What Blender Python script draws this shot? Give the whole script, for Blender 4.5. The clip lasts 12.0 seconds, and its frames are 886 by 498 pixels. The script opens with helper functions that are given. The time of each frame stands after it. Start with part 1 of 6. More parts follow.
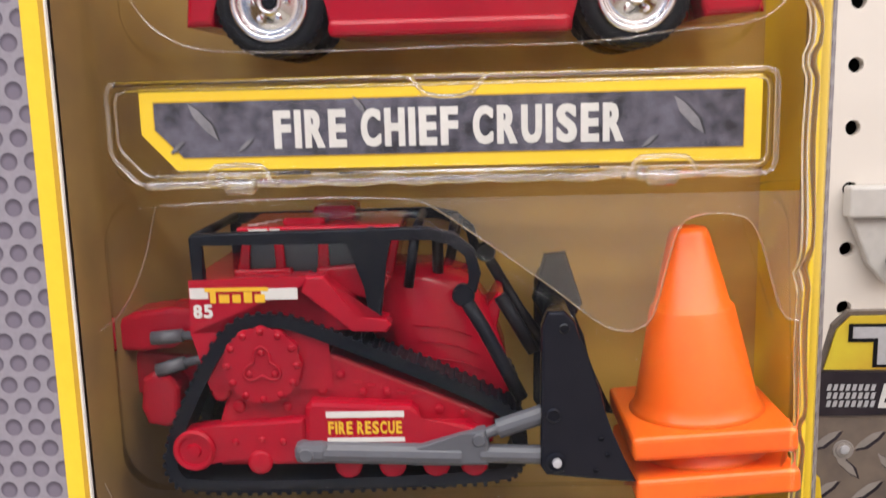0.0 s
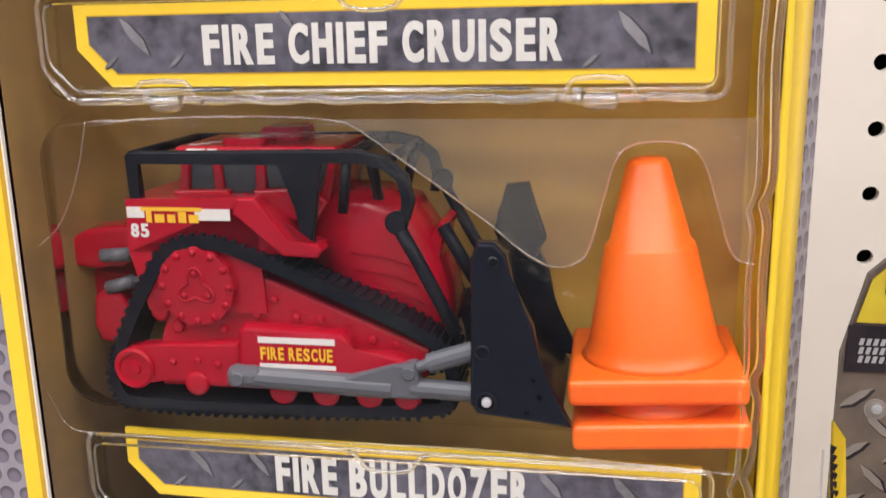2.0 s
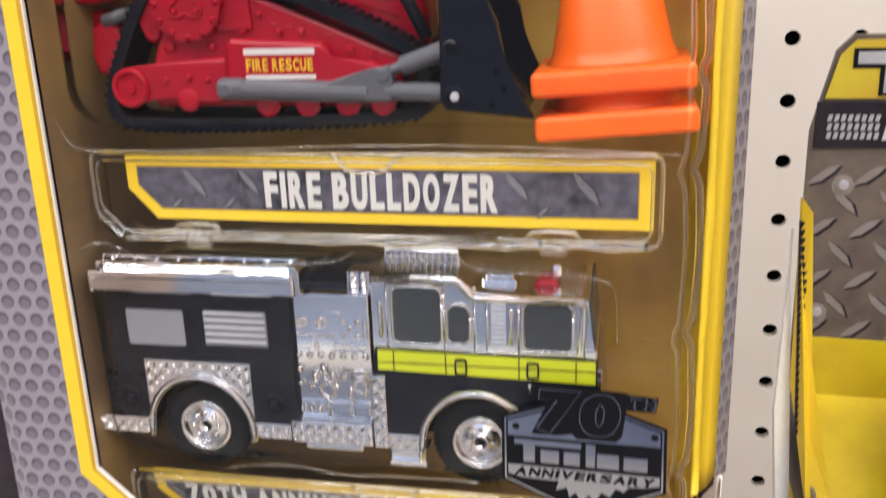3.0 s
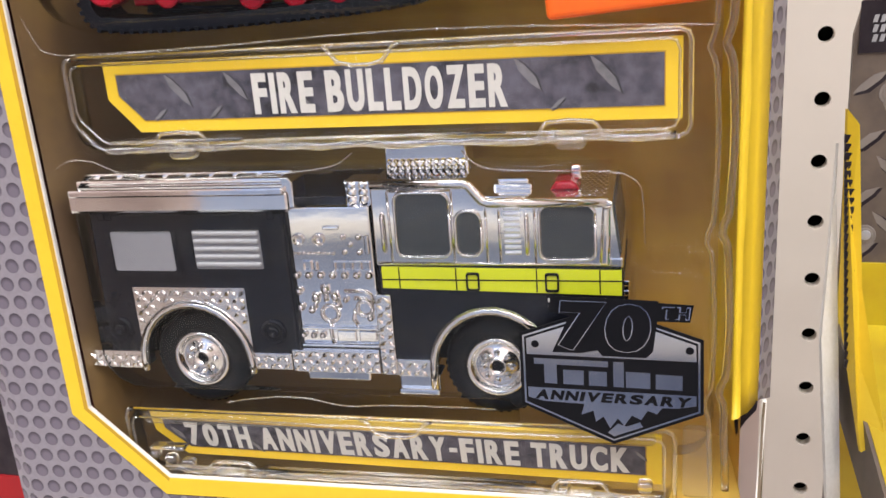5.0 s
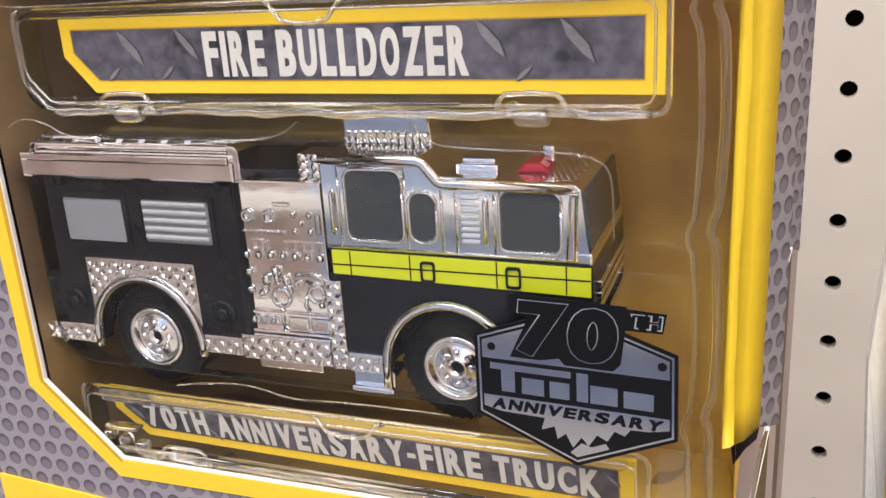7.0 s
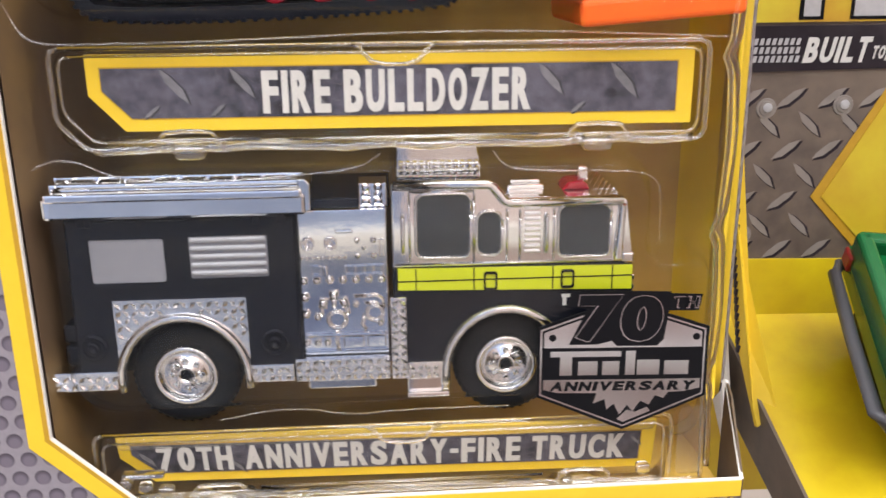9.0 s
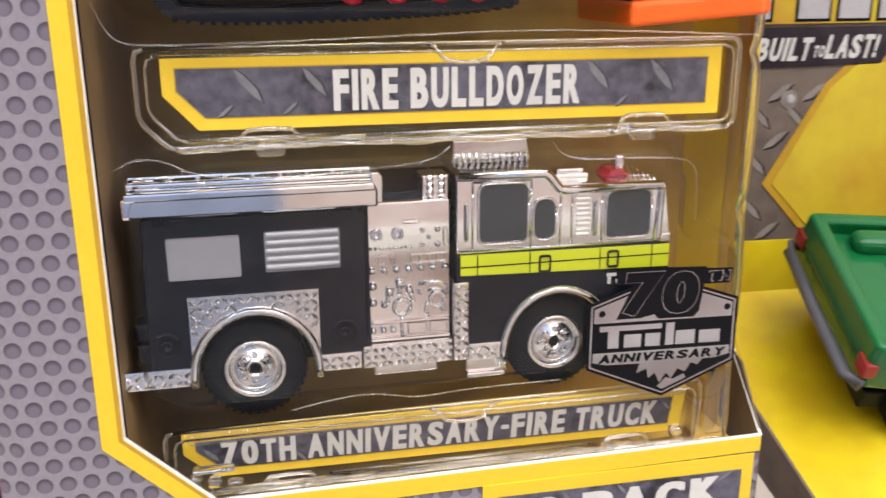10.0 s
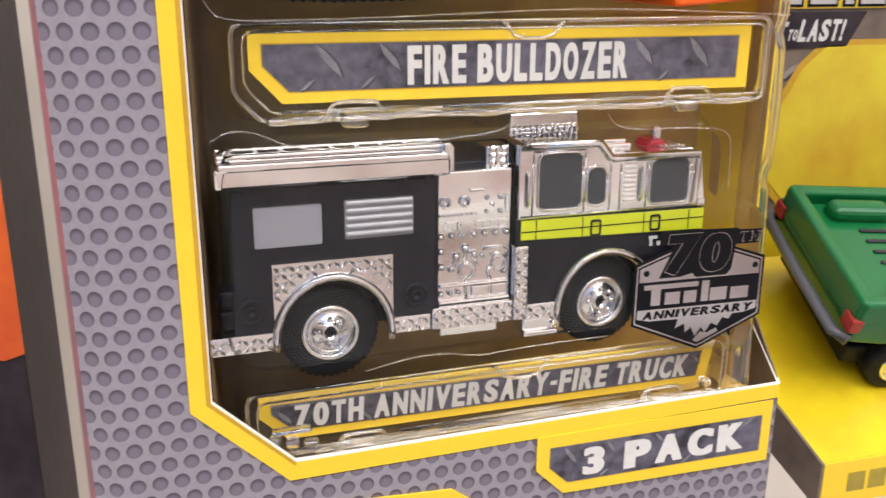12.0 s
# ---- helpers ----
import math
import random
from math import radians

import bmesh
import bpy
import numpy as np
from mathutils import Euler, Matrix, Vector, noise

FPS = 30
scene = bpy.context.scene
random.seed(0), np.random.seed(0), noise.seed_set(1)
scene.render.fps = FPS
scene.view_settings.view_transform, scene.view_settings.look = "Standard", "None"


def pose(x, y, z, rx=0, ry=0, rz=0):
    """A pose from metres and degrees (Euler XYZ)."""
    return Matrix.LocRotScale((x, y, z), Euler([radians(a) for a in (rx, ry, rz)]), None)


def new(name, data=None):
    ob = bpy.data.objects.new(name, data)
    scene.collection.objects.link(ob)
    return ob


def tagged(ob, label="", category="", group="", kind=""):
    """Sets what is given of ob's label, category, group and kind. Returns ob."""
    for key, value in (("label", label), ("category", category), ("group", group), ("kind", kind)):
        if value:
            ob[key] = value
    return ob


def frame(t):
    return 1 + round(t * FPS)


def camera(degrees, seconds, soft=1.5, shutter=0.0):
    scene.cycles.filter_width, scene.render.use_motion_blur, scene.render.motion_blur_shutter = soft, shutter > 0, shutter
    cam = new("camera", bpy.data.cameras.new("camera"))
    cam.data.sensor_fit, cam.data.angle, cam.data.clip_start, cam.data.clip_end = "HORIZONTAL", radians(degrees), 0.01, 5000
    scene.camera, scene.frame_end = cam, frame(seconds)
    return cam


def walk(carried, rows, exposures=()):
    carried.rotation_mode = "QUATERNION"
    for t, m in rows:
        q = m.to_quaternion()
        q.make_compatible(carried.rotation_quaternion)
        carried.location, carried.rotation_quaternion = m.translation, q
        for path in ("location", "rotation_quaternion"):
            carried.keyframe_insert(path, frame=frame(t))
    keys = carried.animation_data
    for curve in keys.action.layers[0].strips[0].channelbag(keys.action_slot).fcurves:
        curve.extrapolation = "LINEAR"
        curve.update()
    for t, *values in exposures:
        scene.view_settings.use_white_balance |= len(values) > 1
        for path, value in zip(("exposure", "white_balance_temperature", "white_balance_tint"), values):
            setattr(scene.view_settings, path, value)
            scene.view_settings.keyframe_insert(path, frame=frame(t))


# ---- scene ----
cam = camera(51.4, 12.0, shutter=0.6)
METRES, EYE, TILT, LEAN, TURN = 0.275, 1.4, 0.0, 0.0, 4.7
ROWS = [
    (0.0, 0, 0, 0, -0.25, -9.8, 1.45),
    (0.5, 0.0243, 0.0164, -0.0028, 1.7, -12.26, 0.97),
    (1.0, 0.0577, 0.026, -0.0071, 4.68, -13.06, 0.89),
    (1.5, 0.0805, 0.0392, -0.0088, 6.73, -13.37, 0.82),
    (2.0, 0.1038, 0.0302, -0.0121, 7.85, -13.57, 1.12),
    (2.2, 0.1086, 0.0258, -0.0189, 8.086, -14.2985, 1.2287),
    (2.5, 0.1183, 0.0086, -0.0561, 8.26, -15.07, 1.23),
    (2.7, 0.1244, -0.0217, -0.0972, 7.7956, -15.6408, 1.7077),
    (3.0, 0.1345, -0.0388, -0.1326, 8.5, -17.32, 1.86),
    (3.5, 0.1424, -0.065, -0.1477, 9.38, -17.93, 2.59),
    (5.5, 0.1411, 0.0167, -0.204, 9.97, -18.15, 4.12),
    (6.0, 0.1425, 0.0277, -0.205, 10.19, -18.18, 3.57),
    (6.2, 0.157, 0.0435, -0.2066, 12.0367, -17.7923, 2.7824),
    (6.5, 0.187, 0.0698, -0.2116, 15.77, -18.76, 3.19),
    (7.0, 0.2101, 0.0733, -0.2164, 17.61, -18.72, 3.36),
    (9.0, -0.0217, -0.0133, -0.1981, -6.02, -17.5, 0.52),
    (9.2, -0.0565, -0.0128, -0.1899, -8.1912, -17.8236, 0.3663),
    (9.5, -0.1091, -0.0262, -0.1996, -10.2, -16.93, 0.27),
    (9.7, -0.1204, -0.0234, -0.1932, -11.1286, -17.3657, 0.3876),
    (10.0, -0.1443, -0.0266, -0.1995, -14.7, -17.07, 0.16),
    (10.5, -0.167, -0.0247, -0.1997, -18.78, -17.38, -0.29),
    (11.0, -0.2201, -0.0236, -0.1952, -21.14, -18, -0.73),
    (11.2, -0.233, -0.0271, -0.1879, -21.2682, -18.628, -1.0857),
    (11.5, -0.2531, -0.031, -0.1968, -22.24, -18.16, -0.94),
    (12.0, -0.2505, -0.0337, -0.2053, -20.46, -17.54, -0.38),
]
walk(cam, [(t, pose(0, -0.1308, EYE, TILT, LEAN, TURN) @ pose(METRES * x, METRES * y, METRES * z, 90 + pitch, roll, yaw)) for t, x, y, z, yaw, pitch, roll in ROWS])

# ---- world and light ----
world = bpy.data.worlds.new("store_air")
scene.world = world
world.use_nodes = True
world.node_tree.nodes["Background"].inputs["Color"].default_value = (1.0, 0.95, 0.88, 1)
world.node_tree.nodes["Background"].inputs["Strength"].default_value = 0.12
scene.view_settings.exposure = 0.0


def lamp(x, y, z, sx, sy, watts, colour=(0.95, 0.945, 0.965)):
    data = bpy.data.lights.new("ceiling_tube", "AREA")
    data.shape, data.size, data.size_y, data.energy, data.color = "RECTANGLE", sx, sy, watts, colour
    ob = new("ceiling_tube", data)
    ob.location = (x, y, z)
    return ob


for ty, watts in ((-0.35, 32.0), (-0.85, 54.0), (-1.4, 72.0), (-1.95, 50.0)):
    lamp(-0.4, ty, 3.17, 6.8, 0.2, watts)


# ---- materials ----
def material(name, colour, rough=0.5, metal=0.0, grain=0.0, scale=400.0, bump=0.0, spread=None, coat=0.0, vary=0.0, sub=0.0, gloss=0.5):
    """colour, blotched towards spread by grain at two sizes, with fine relief."""
    m = bpy.data.materials.new(name)
    m.use_nodes = True
    nt = m.node_tree
    b = nt.nodes["Principled BSDF"]
    b.inputs["Roughness"].default_value = rough
    b.inputs["Metallic"].default_value = metal
    b.inputs["Coat Weight"].default_value = coat
    b.inputs["Specular IOR Level"].default_value = gloss
    b.inputs["Coat Roughness"].default_value = 0.12
    b.inputs["Base Color"].default_value = (*colour, 1)
    if sub:
        b.inputs["Subsurface Weight"].default_value = sub
        b.inputs["Subsurface Radius"].default_value = (0.004, 0.0015, 0.0005)
        b.inputs["Subsurface Scale"].default_value = 1.0
    tc = nt.nodes.new("ShaderNodeTexCoord")
    if grain or vary:
        n1 = nt.nodes.new("ShaderNodeTexNoise")
        n1.inputs["Scale"].default_value = scale
        n1.inputs["Detail"].default_value = 6
        n2 = nt.nodes.new("ShaderNodeTexNoise")
        n2.inputs["Scale"].default_value = scale * 0.13
        n2.inputs["Detail"].default_value = 3
        for n in (n1, n2):
            nt.links.new(tc.outputs["Object"], n.inputs["Vector"])
        mul = nt.nodes.new("ShaderNodeMath")
        mul.operation = "MULTIPLY"
        nt.links.new(n1.outputs["Fac"], mul.inputs[0])
        nt.links.new(n2.outputs["Fac"], mul.inputs[1])
        ramp = nt.nodes.new("ShaderNodeMapRange")
        ramp.inputs["From Min"].default_value = 0.15
        ramp.inputs["From Max"].default_value = 0.38
        ramp.inputs["To Max"].default_value = grain
        nt.links.new(mul.outputs[0], ramp.inputs["Value"])
        mix = nt.nodes.new("ShaderNodeMixRGB")
        mix.inputs[1].default_value = (*colour, 1)
        mix.inputs[2].default_value = (*(spread or [c * 0.6 for c in colour]), 1)
        nt.links.new(ramp.outputs[0], mix.inputs[0])
        nt.links.new(mix.outputs[0], b.inputs["Base Color"])
        if vary:
            rr = nt.nodes.new("ShaderNodeMapRange")
            rr.inputs["From Min"].default_value = 0.3
            rr.inputs["From Max"].default_value = 0.7
            rr.inputs["To Min"].default_value = max(0.02, rough - vary)
            rr.inputs["To Max"].default_value = rough + vary
            nt.links.new(n2.outputs["Fac"], rr.inputs["Value"])
            nt.links.new(rr.outputs[0], b.inputs["Roughness"])
    if bump:
        n3 = nt.nodes.new("ShaderNodeTexNoise")
        n3.inputs["Scale"].default_value = scale * 1.7
        n3.inputs["Detail"].default_value = 4
        nt.links.new(tc.outputs["Object"], n3.inputs["Vector"])
        bp = nt.nodes.new("ShaderNodeBump")
        bp.inputs["Strength"].default_value = 1.0
        bp.inputs["Distance"].default_value = bump
        nt.links.new(n3.outputs["Fac"], bp.inputs["Height"])
        nt.links.new(bp.outputs[0], b.inputs["Normal"])
    return m


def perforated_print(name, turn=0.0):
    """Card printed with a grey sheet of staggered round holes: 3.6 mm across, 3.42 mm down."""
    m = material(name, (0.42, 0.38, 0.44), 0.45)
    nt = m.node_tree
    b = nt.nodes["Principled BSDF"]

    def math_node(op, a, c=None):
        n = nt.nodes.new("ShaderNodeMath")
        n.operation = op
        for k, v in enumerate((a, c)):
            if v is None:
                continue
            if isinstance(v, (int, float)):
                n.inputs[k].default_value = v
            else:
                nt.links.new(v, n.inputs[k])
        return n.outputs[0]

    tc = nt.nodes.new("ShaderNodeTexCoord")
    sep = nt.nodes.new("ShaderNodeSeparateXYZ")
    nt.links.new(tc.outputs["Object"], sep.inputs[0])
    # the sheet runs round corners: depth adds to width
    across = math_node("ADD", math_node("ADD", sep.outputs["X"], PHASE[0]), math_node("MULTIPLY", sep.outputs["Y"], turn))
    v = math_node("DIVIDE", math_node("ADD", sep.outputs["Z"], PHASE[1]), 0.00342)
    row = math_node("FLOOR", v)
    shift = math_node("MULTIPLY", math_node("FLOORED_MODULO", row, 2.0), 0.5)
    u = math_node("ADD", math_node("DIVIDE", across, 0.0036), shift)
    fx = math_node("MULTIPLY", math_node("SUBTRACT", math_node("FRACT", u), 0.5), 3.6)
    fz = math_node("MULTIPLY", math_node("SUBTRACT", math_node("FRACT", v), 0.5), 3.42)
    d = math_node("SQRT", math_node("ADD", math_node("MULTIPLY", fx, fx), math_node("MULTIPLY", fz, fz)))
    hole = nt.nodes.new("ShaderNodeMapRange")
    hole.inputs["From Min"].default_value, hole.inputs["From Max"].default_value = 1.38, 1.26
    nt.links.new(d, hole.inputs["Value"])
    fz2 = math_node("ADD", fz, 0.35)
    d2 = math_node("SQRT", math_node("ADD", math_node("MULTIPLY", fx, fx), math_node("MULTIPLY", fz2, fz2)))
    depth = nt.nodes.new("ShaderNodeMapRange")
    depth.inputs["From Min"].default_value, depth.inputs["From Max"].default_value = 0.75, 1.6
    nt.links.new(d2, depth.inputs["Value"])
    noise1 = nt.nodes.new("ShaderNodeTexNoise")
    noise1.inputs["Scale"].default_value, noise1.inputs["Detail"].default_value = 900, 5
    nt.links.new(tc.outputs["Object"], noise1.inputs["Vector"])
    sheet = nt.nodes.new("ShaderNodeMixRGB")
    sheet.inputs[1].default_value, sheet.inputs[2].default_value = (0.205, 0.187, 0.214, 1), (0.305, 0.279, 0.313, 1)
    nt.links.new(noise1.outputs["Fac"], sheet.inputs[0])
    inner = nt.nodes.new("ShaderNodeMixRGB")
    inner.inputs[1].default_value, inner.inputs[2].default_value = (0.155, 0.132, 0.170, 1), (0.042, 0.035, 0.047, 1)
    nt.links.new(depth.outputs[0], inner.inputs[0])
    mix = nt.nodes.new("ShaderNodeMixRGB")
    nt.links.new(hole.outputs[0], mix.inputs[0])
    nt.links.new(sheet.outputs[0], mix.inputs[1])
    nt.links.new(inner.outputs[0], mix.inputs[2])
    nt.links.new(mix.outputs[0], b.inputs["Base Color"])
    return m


def clear_plastic(name, tint=(0.985, 0.98, 0.965), rough=0.03, haze=0.0, ior=1.32):
    """Thin clear sheet: see-through, with gloss by Fresnel and a little haze."""
    m = bpy.data.materials.new(name)
    m.use_nodes = True
    nt = m.node_tree
    nt.nodes.clear()
    out = nt.nodes.new("ShaderNodeOutputMaterial")
    tr = nt.nodes.new("ShaderNodeBsdfTransparent")
    tr.inputs[0].default_value = (*tint, 1)
    gl = nt.nodes.new("ShaderNodeBsdfGlossy")
    gl.inputs["Roughness"].default_value = rough
    df = nt.nodes.new("ShaderNodeBsdfDiffuse")
    df.inputs[0].default_value = (0.8, 0.78, 0.72, 1)
    fr = nt.nodes.new("ShaderNodeFresnel")
    fr.inputs[0].default_value = ior
    n = nt.nodes.new("ShaderNodeTexNoise")
    n.inputs["Scale"].default_value, n.inputs["Detail"].default_value = 60, 3
    tc = nt.nodes.new("ShaderNodeTexCoord")
    nt.links.new(tc.outputs["Object"], n.inputs["Vector"])
    bp = nt.nodes.new("ShaderNodeBump")
    bp.inputs["Strength"].default_value, bp.inputs["Distance"].default_value = 0.4, 0.0008
    nt.links.new(n.outputs["Fac"], bp.inputs["Height"])
    nt.links.new(bp.outputs[0], gl.inputs["Normal"])
    nt.links.new(bp.outputs[0], fr.inputs["Normal"])
    m1 = nt.nodes.new("ShaderNodeMixShader")
    m1.inputs[0].default_value = haze
    nt.links.new(tr.outputs[0], m1.inputs[1])
    nt.links.new(df.outputs[0], m1.inputs[2])
    m2 = nt.nodes.new("ShaderNodeMixShader")
    nt.links.new(fr.outputs[0], m2.inputs[0])
    nt.links.new(m1.outputs[0], m2.inputs[1])
    nt.links.new(gl.outputs[0], m2.inputs[2])
    nt.links.new(m2.outputs[0], out.inputs[0])
    return m


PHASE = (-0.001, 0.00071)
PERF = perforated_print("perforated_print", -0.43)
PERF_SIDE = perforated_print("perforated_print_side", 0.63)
YELLOW = material("yellow_print", (0.80, 0.55, 0.03), 0.42, grain=0.35, scale=500, spread=(0.72, 0.47, 0.02), bump=0.00004)
YELLOW_DEEP = material("yellow_print_edge", (0.52, 0.30, 0.02), 0.45, grain=0.3, scale=500)
KRAFT = material("brown_unprinted_card", (0.46, 0.37, 0.33), 0.65, grain=0.5, scale=120, spread=(0.38, 0.30, 0.27))
WHITE_EDGE = material("cut_card_edge", (0.80, 0.77, 0.72), 0.7, grain=0.4, scale=900, spread=(0.6, 0.57, 0.5))
AMBER = material("amber_backing_with_shade", (0.66, 0.42, 0.08), 0.5, grain=0.9, scale=110, spread=(0.46, 0.26, 0.06))


def fade_to_shade(m, dark, x0, x1):
    """Box shade put into the backing's colour: dark brown on one side to amber on the other, in ragged patches."""
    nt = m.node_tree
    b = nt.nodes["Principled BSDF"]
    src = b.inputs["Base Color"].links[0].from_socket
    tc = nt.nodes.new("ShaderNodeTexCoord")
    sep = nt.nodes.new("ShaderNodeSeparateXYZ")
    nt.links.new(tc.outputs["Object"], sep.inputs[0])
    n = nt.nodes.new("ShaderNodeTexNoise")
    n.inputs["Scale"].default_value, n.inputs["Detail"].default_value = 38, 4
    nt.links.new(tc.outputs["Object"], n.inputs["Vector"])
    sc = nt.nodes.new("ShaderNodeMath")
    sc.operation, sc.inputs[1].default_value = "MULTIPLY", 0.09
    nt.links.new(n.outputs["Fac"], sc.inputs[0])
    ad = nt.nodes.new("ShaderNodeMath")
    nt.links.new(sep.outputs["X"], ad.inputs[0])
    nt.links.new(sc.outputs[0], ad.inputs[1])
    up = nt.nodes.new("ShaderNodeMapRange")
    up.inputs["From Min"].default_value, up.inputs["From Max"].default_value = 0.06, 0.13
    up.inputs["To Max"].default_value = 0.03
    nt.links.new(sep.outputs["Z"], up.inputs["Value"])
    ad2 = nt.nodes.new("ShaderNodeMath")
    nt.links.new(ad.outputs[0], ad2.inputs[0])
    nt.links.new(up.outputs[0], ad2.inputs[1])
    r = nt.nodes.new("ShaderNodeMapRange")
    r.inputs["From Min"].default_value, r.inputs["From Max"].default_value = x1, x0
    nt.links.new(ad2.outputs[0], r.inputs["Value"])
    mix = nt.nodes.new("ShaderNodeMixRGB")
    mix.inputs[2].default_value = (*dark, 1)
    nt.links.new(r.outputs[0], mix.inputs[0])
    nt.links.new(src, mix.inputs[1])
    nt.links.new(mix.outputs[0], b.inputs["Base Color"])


# darkens the backing's colour where the box shades it
fade_to_shade(AMBER, (0.135, 0.088, 0.052), -0.025, 0.085)
# inner card in dark brown: the shade inside the box is in its colour
INNER_SHADE = material("shaded_inner_card", (0.13, 0.09, 0.05), 0.6, grain=0.6, scale=200, spread=(0.08, 0.05, 0.025))
PLATE = material("printed_steel", (0.120, 0.113, 0.150), 0.5, grain=1.0, scale=420, spread=(0.016, 0.015, 0.024))
LOZENGE = material("printed_lozenge", (0.22, 0.21, 0.23), 0.5, grain=0.7, scale=700, spread=(0.10, 0.10, 0.11))
LOZENGE_DARK = material("printed_lozenge_rim", (0.03, 0.028, 0.035), 0.5)
LETTER = material("white_lettering", (0.64, 0.62, 0.59), 0.5, grain=0.2, scale=900)
CLEAR = clear_plastic("clear_blister", haze=0.003, ior=1.23)
# extra diffuse haze stands for the pale veil of reflections
CLEAR_VEILED = clear_plastic("clear_veiled_blister", rough=0.06, haze=0.009, ior=1.31)
CLEAR_RIM = material("clear_moulded_rim", (0.98, 0.97, 0.93), 0.03)
CLEAR_RIM.node_tree.nodes["Principled BSDF"].inputs["Transmission Weight"].default_value = 1.0
CLEAR_RIM.node_tree.nodes["Principled BSDF"].inputs["IOR"].default_value = 1.38
CLEAR_RIM.node_tree.nodes["Principled BSDF"].inputs["Coat Weight"].default_value = 1.0
CLEAR_RIM.node_tree.nodes["Principled BSDF"].inputs["Coat IOR"].default_value = 2.0
CLEAR_RIM.node_tree.nodes["Principled BSDF"].inputs["Coat Roughness"].default_value = 0.03
CLEAR_CREASE = material("clear_soft_crease", (0.98, 0.96, 0.90), 0.05)
CLEAR_CREASE.node_tree.nodes["Principled BSDF"].inputs["Transmission Weight"].default_value = 1.0
CLEAR_CREASE.node_tree.nodes["Principled BSDF"].inputs["IOR"].default_value = 1.22
CLEAR_CREASE.node_tree.nodes["Principled BSDF"].inputs["Coat Weight"].default_value = 1.0
CLEAR_CREASE.node_tree.nodes["Principled BSDF"].inputs["Coat IOR"].default_value = 1.7
CLEAR_CREASE.node_tree.nodes["Principled BSDF"].inputs["Coat Roughness"].default_value = 0.1
# haze stands for the ceiling mirrored in the blister
CLEAR_SHEEN = clear_plastic("clear_reflection_haze", (0.97, 0.95, 0.90), 0.10, 0.03, 1.36)
CLEAR_SHELF = clear_plastic("clear_milky_shelf", (0.95, 0.94, 0.90), 0.12, 0.03, 1.36)
RED = material("red_toy_plastic", (0.37, 0.003, 0.017), 0.2, gloss=0.3, grain=0.5, scale=150, spread=(0.25, 0.002, 0.012), coat=0.1, bump=0.00009)
BLACK = material("black_rubbery_plastic", (0.006, 0.007, 0.011), 0.38, gloss=0.12, grain=0.5, scale=400, spread=(0.013, 0.014, 0.018), bump=0.00006)
NAVY = material("black_gloss_plastic", (0.006, 0.007, 0.012), 0.2, gloss=0.26, grain=0.4, scale=300, spread=(0.010, 0.011, 0.017), bump=0.00004)
TYRE = material("black_tyre_rubber", (0.008, 0.009, 0.012), 0.5, gloss=0.12, grain=0.5, scale=600, spread=(0.02, 0.02, 0.022), bump=0.00008)
GREY = material("grey_toy_plastic", (0.10, 0.102, 0.116), 0.4, grain=0.4, scale=300, spread=(0.075, 0.077, 0.09), bump=0.00004)
ORANGE = material("orange_cone_plastic", (0.88, 0.145, 0.010), 0.36, grain=0.4, scale=120, spread=(0.84, 0.105, 0.010), sub=0.25, bump=0.00004)
CHROME = material("chrome_plating", (0.90, 0.90, 0.91), 0.06, 1.0, grain=0.2, scale=90, spread=(0.80, 0.80, 0.82), bump=0.00002, vary=0.03)
CHROME_TREAD = material("chrome_tread_plating", (0.90, 0.90, 0.91), 0.14, 1.0, grain=0.2, scale=300, spread=(0.75, 0.75, 0.77), bump=0.00004)
SILVER_CHROME = material("bright_satin_chrome", (0.92, 0.92, 0.93), 0.3, 1.0, grain=0.2, scale=300, spread=(0.82, 0.82, 0.84))
SILVER = material("silver_paint", (0.33, 0.33, 0.36), 0.45, 0.35, grain=0.4, scale=800, spread=(0.28, 0.28, 0.31))
SILVER_LIGHT = material("light_silver_paint", (0.52, 0.52, 0.54), 0.4, 0.4, grain=0.3, scale=800)
GLASS_DARK = material("smoked_window", (0.035, 0.04, 0.045), 0.22, grain=0.4, scale=200, spread=(0.05, 0.055, 0.06))
LIME = material("lime_stripe_paint", (0.55, 0.60, 0.015), 0.35, grain=0.25, scale=500, spread=(0.46, 0.50, 0.01))
RED_LENS = material("red_beacon_lens", (0.22, 0.006, 0.014), 0.15, coat=0.3)
GREEN = material("green_toy_metal", (0.004, 0.125, 0.033), 0.25, gloss=0.35, grain=0.3, scale=150, spread=(0.003, 0.095, 0.025), coat=0.15)
TAIL_RED = material("tail_light_red", (0.30, 0.012, 0.01), 0.3)
BADGE_BLACK = material("badge_black_print", (0.006, 0.006, 0.008), 0.3, gloss=0.15, grain=0.3, scale=400)
BADGE_FOIL = material("badge_silver_foil", (0.56, 0.56, 0.60), 0.08, 1.0, grain=0.3, scale=200, spread=(0.46, 0.46, 0.51), vary=0.02)
BOARD = material("pegboard_paint", (0.66, 0.60, 0.53), 0.6, grain=0.3, scale=60, spread=(0.60, 0.54, 0.47), bump=0.00005)
HOLE_SHADE = material("hole_shade", (0.012, 0.010, 0.008), 0.9)
STEEL_PRINT = material("printed_tread_steel", (0.165, 0.125, 0.097), 0.45, grain=0.9, scale=160, spread=(0.075, 0.058, 0.05))
STEEL_LOZ = material("printed_tread_lozenge", (0.27, 0.235, 0.21), 0.45, grain=0.6, scale=300)
YELLOW_GRUNGE = material("yellow_grunge_print", (0.66, 0.53, 0.03), 0.4, grain=1.0, scale=48, spread=(0.46, 0.22, 0.015))
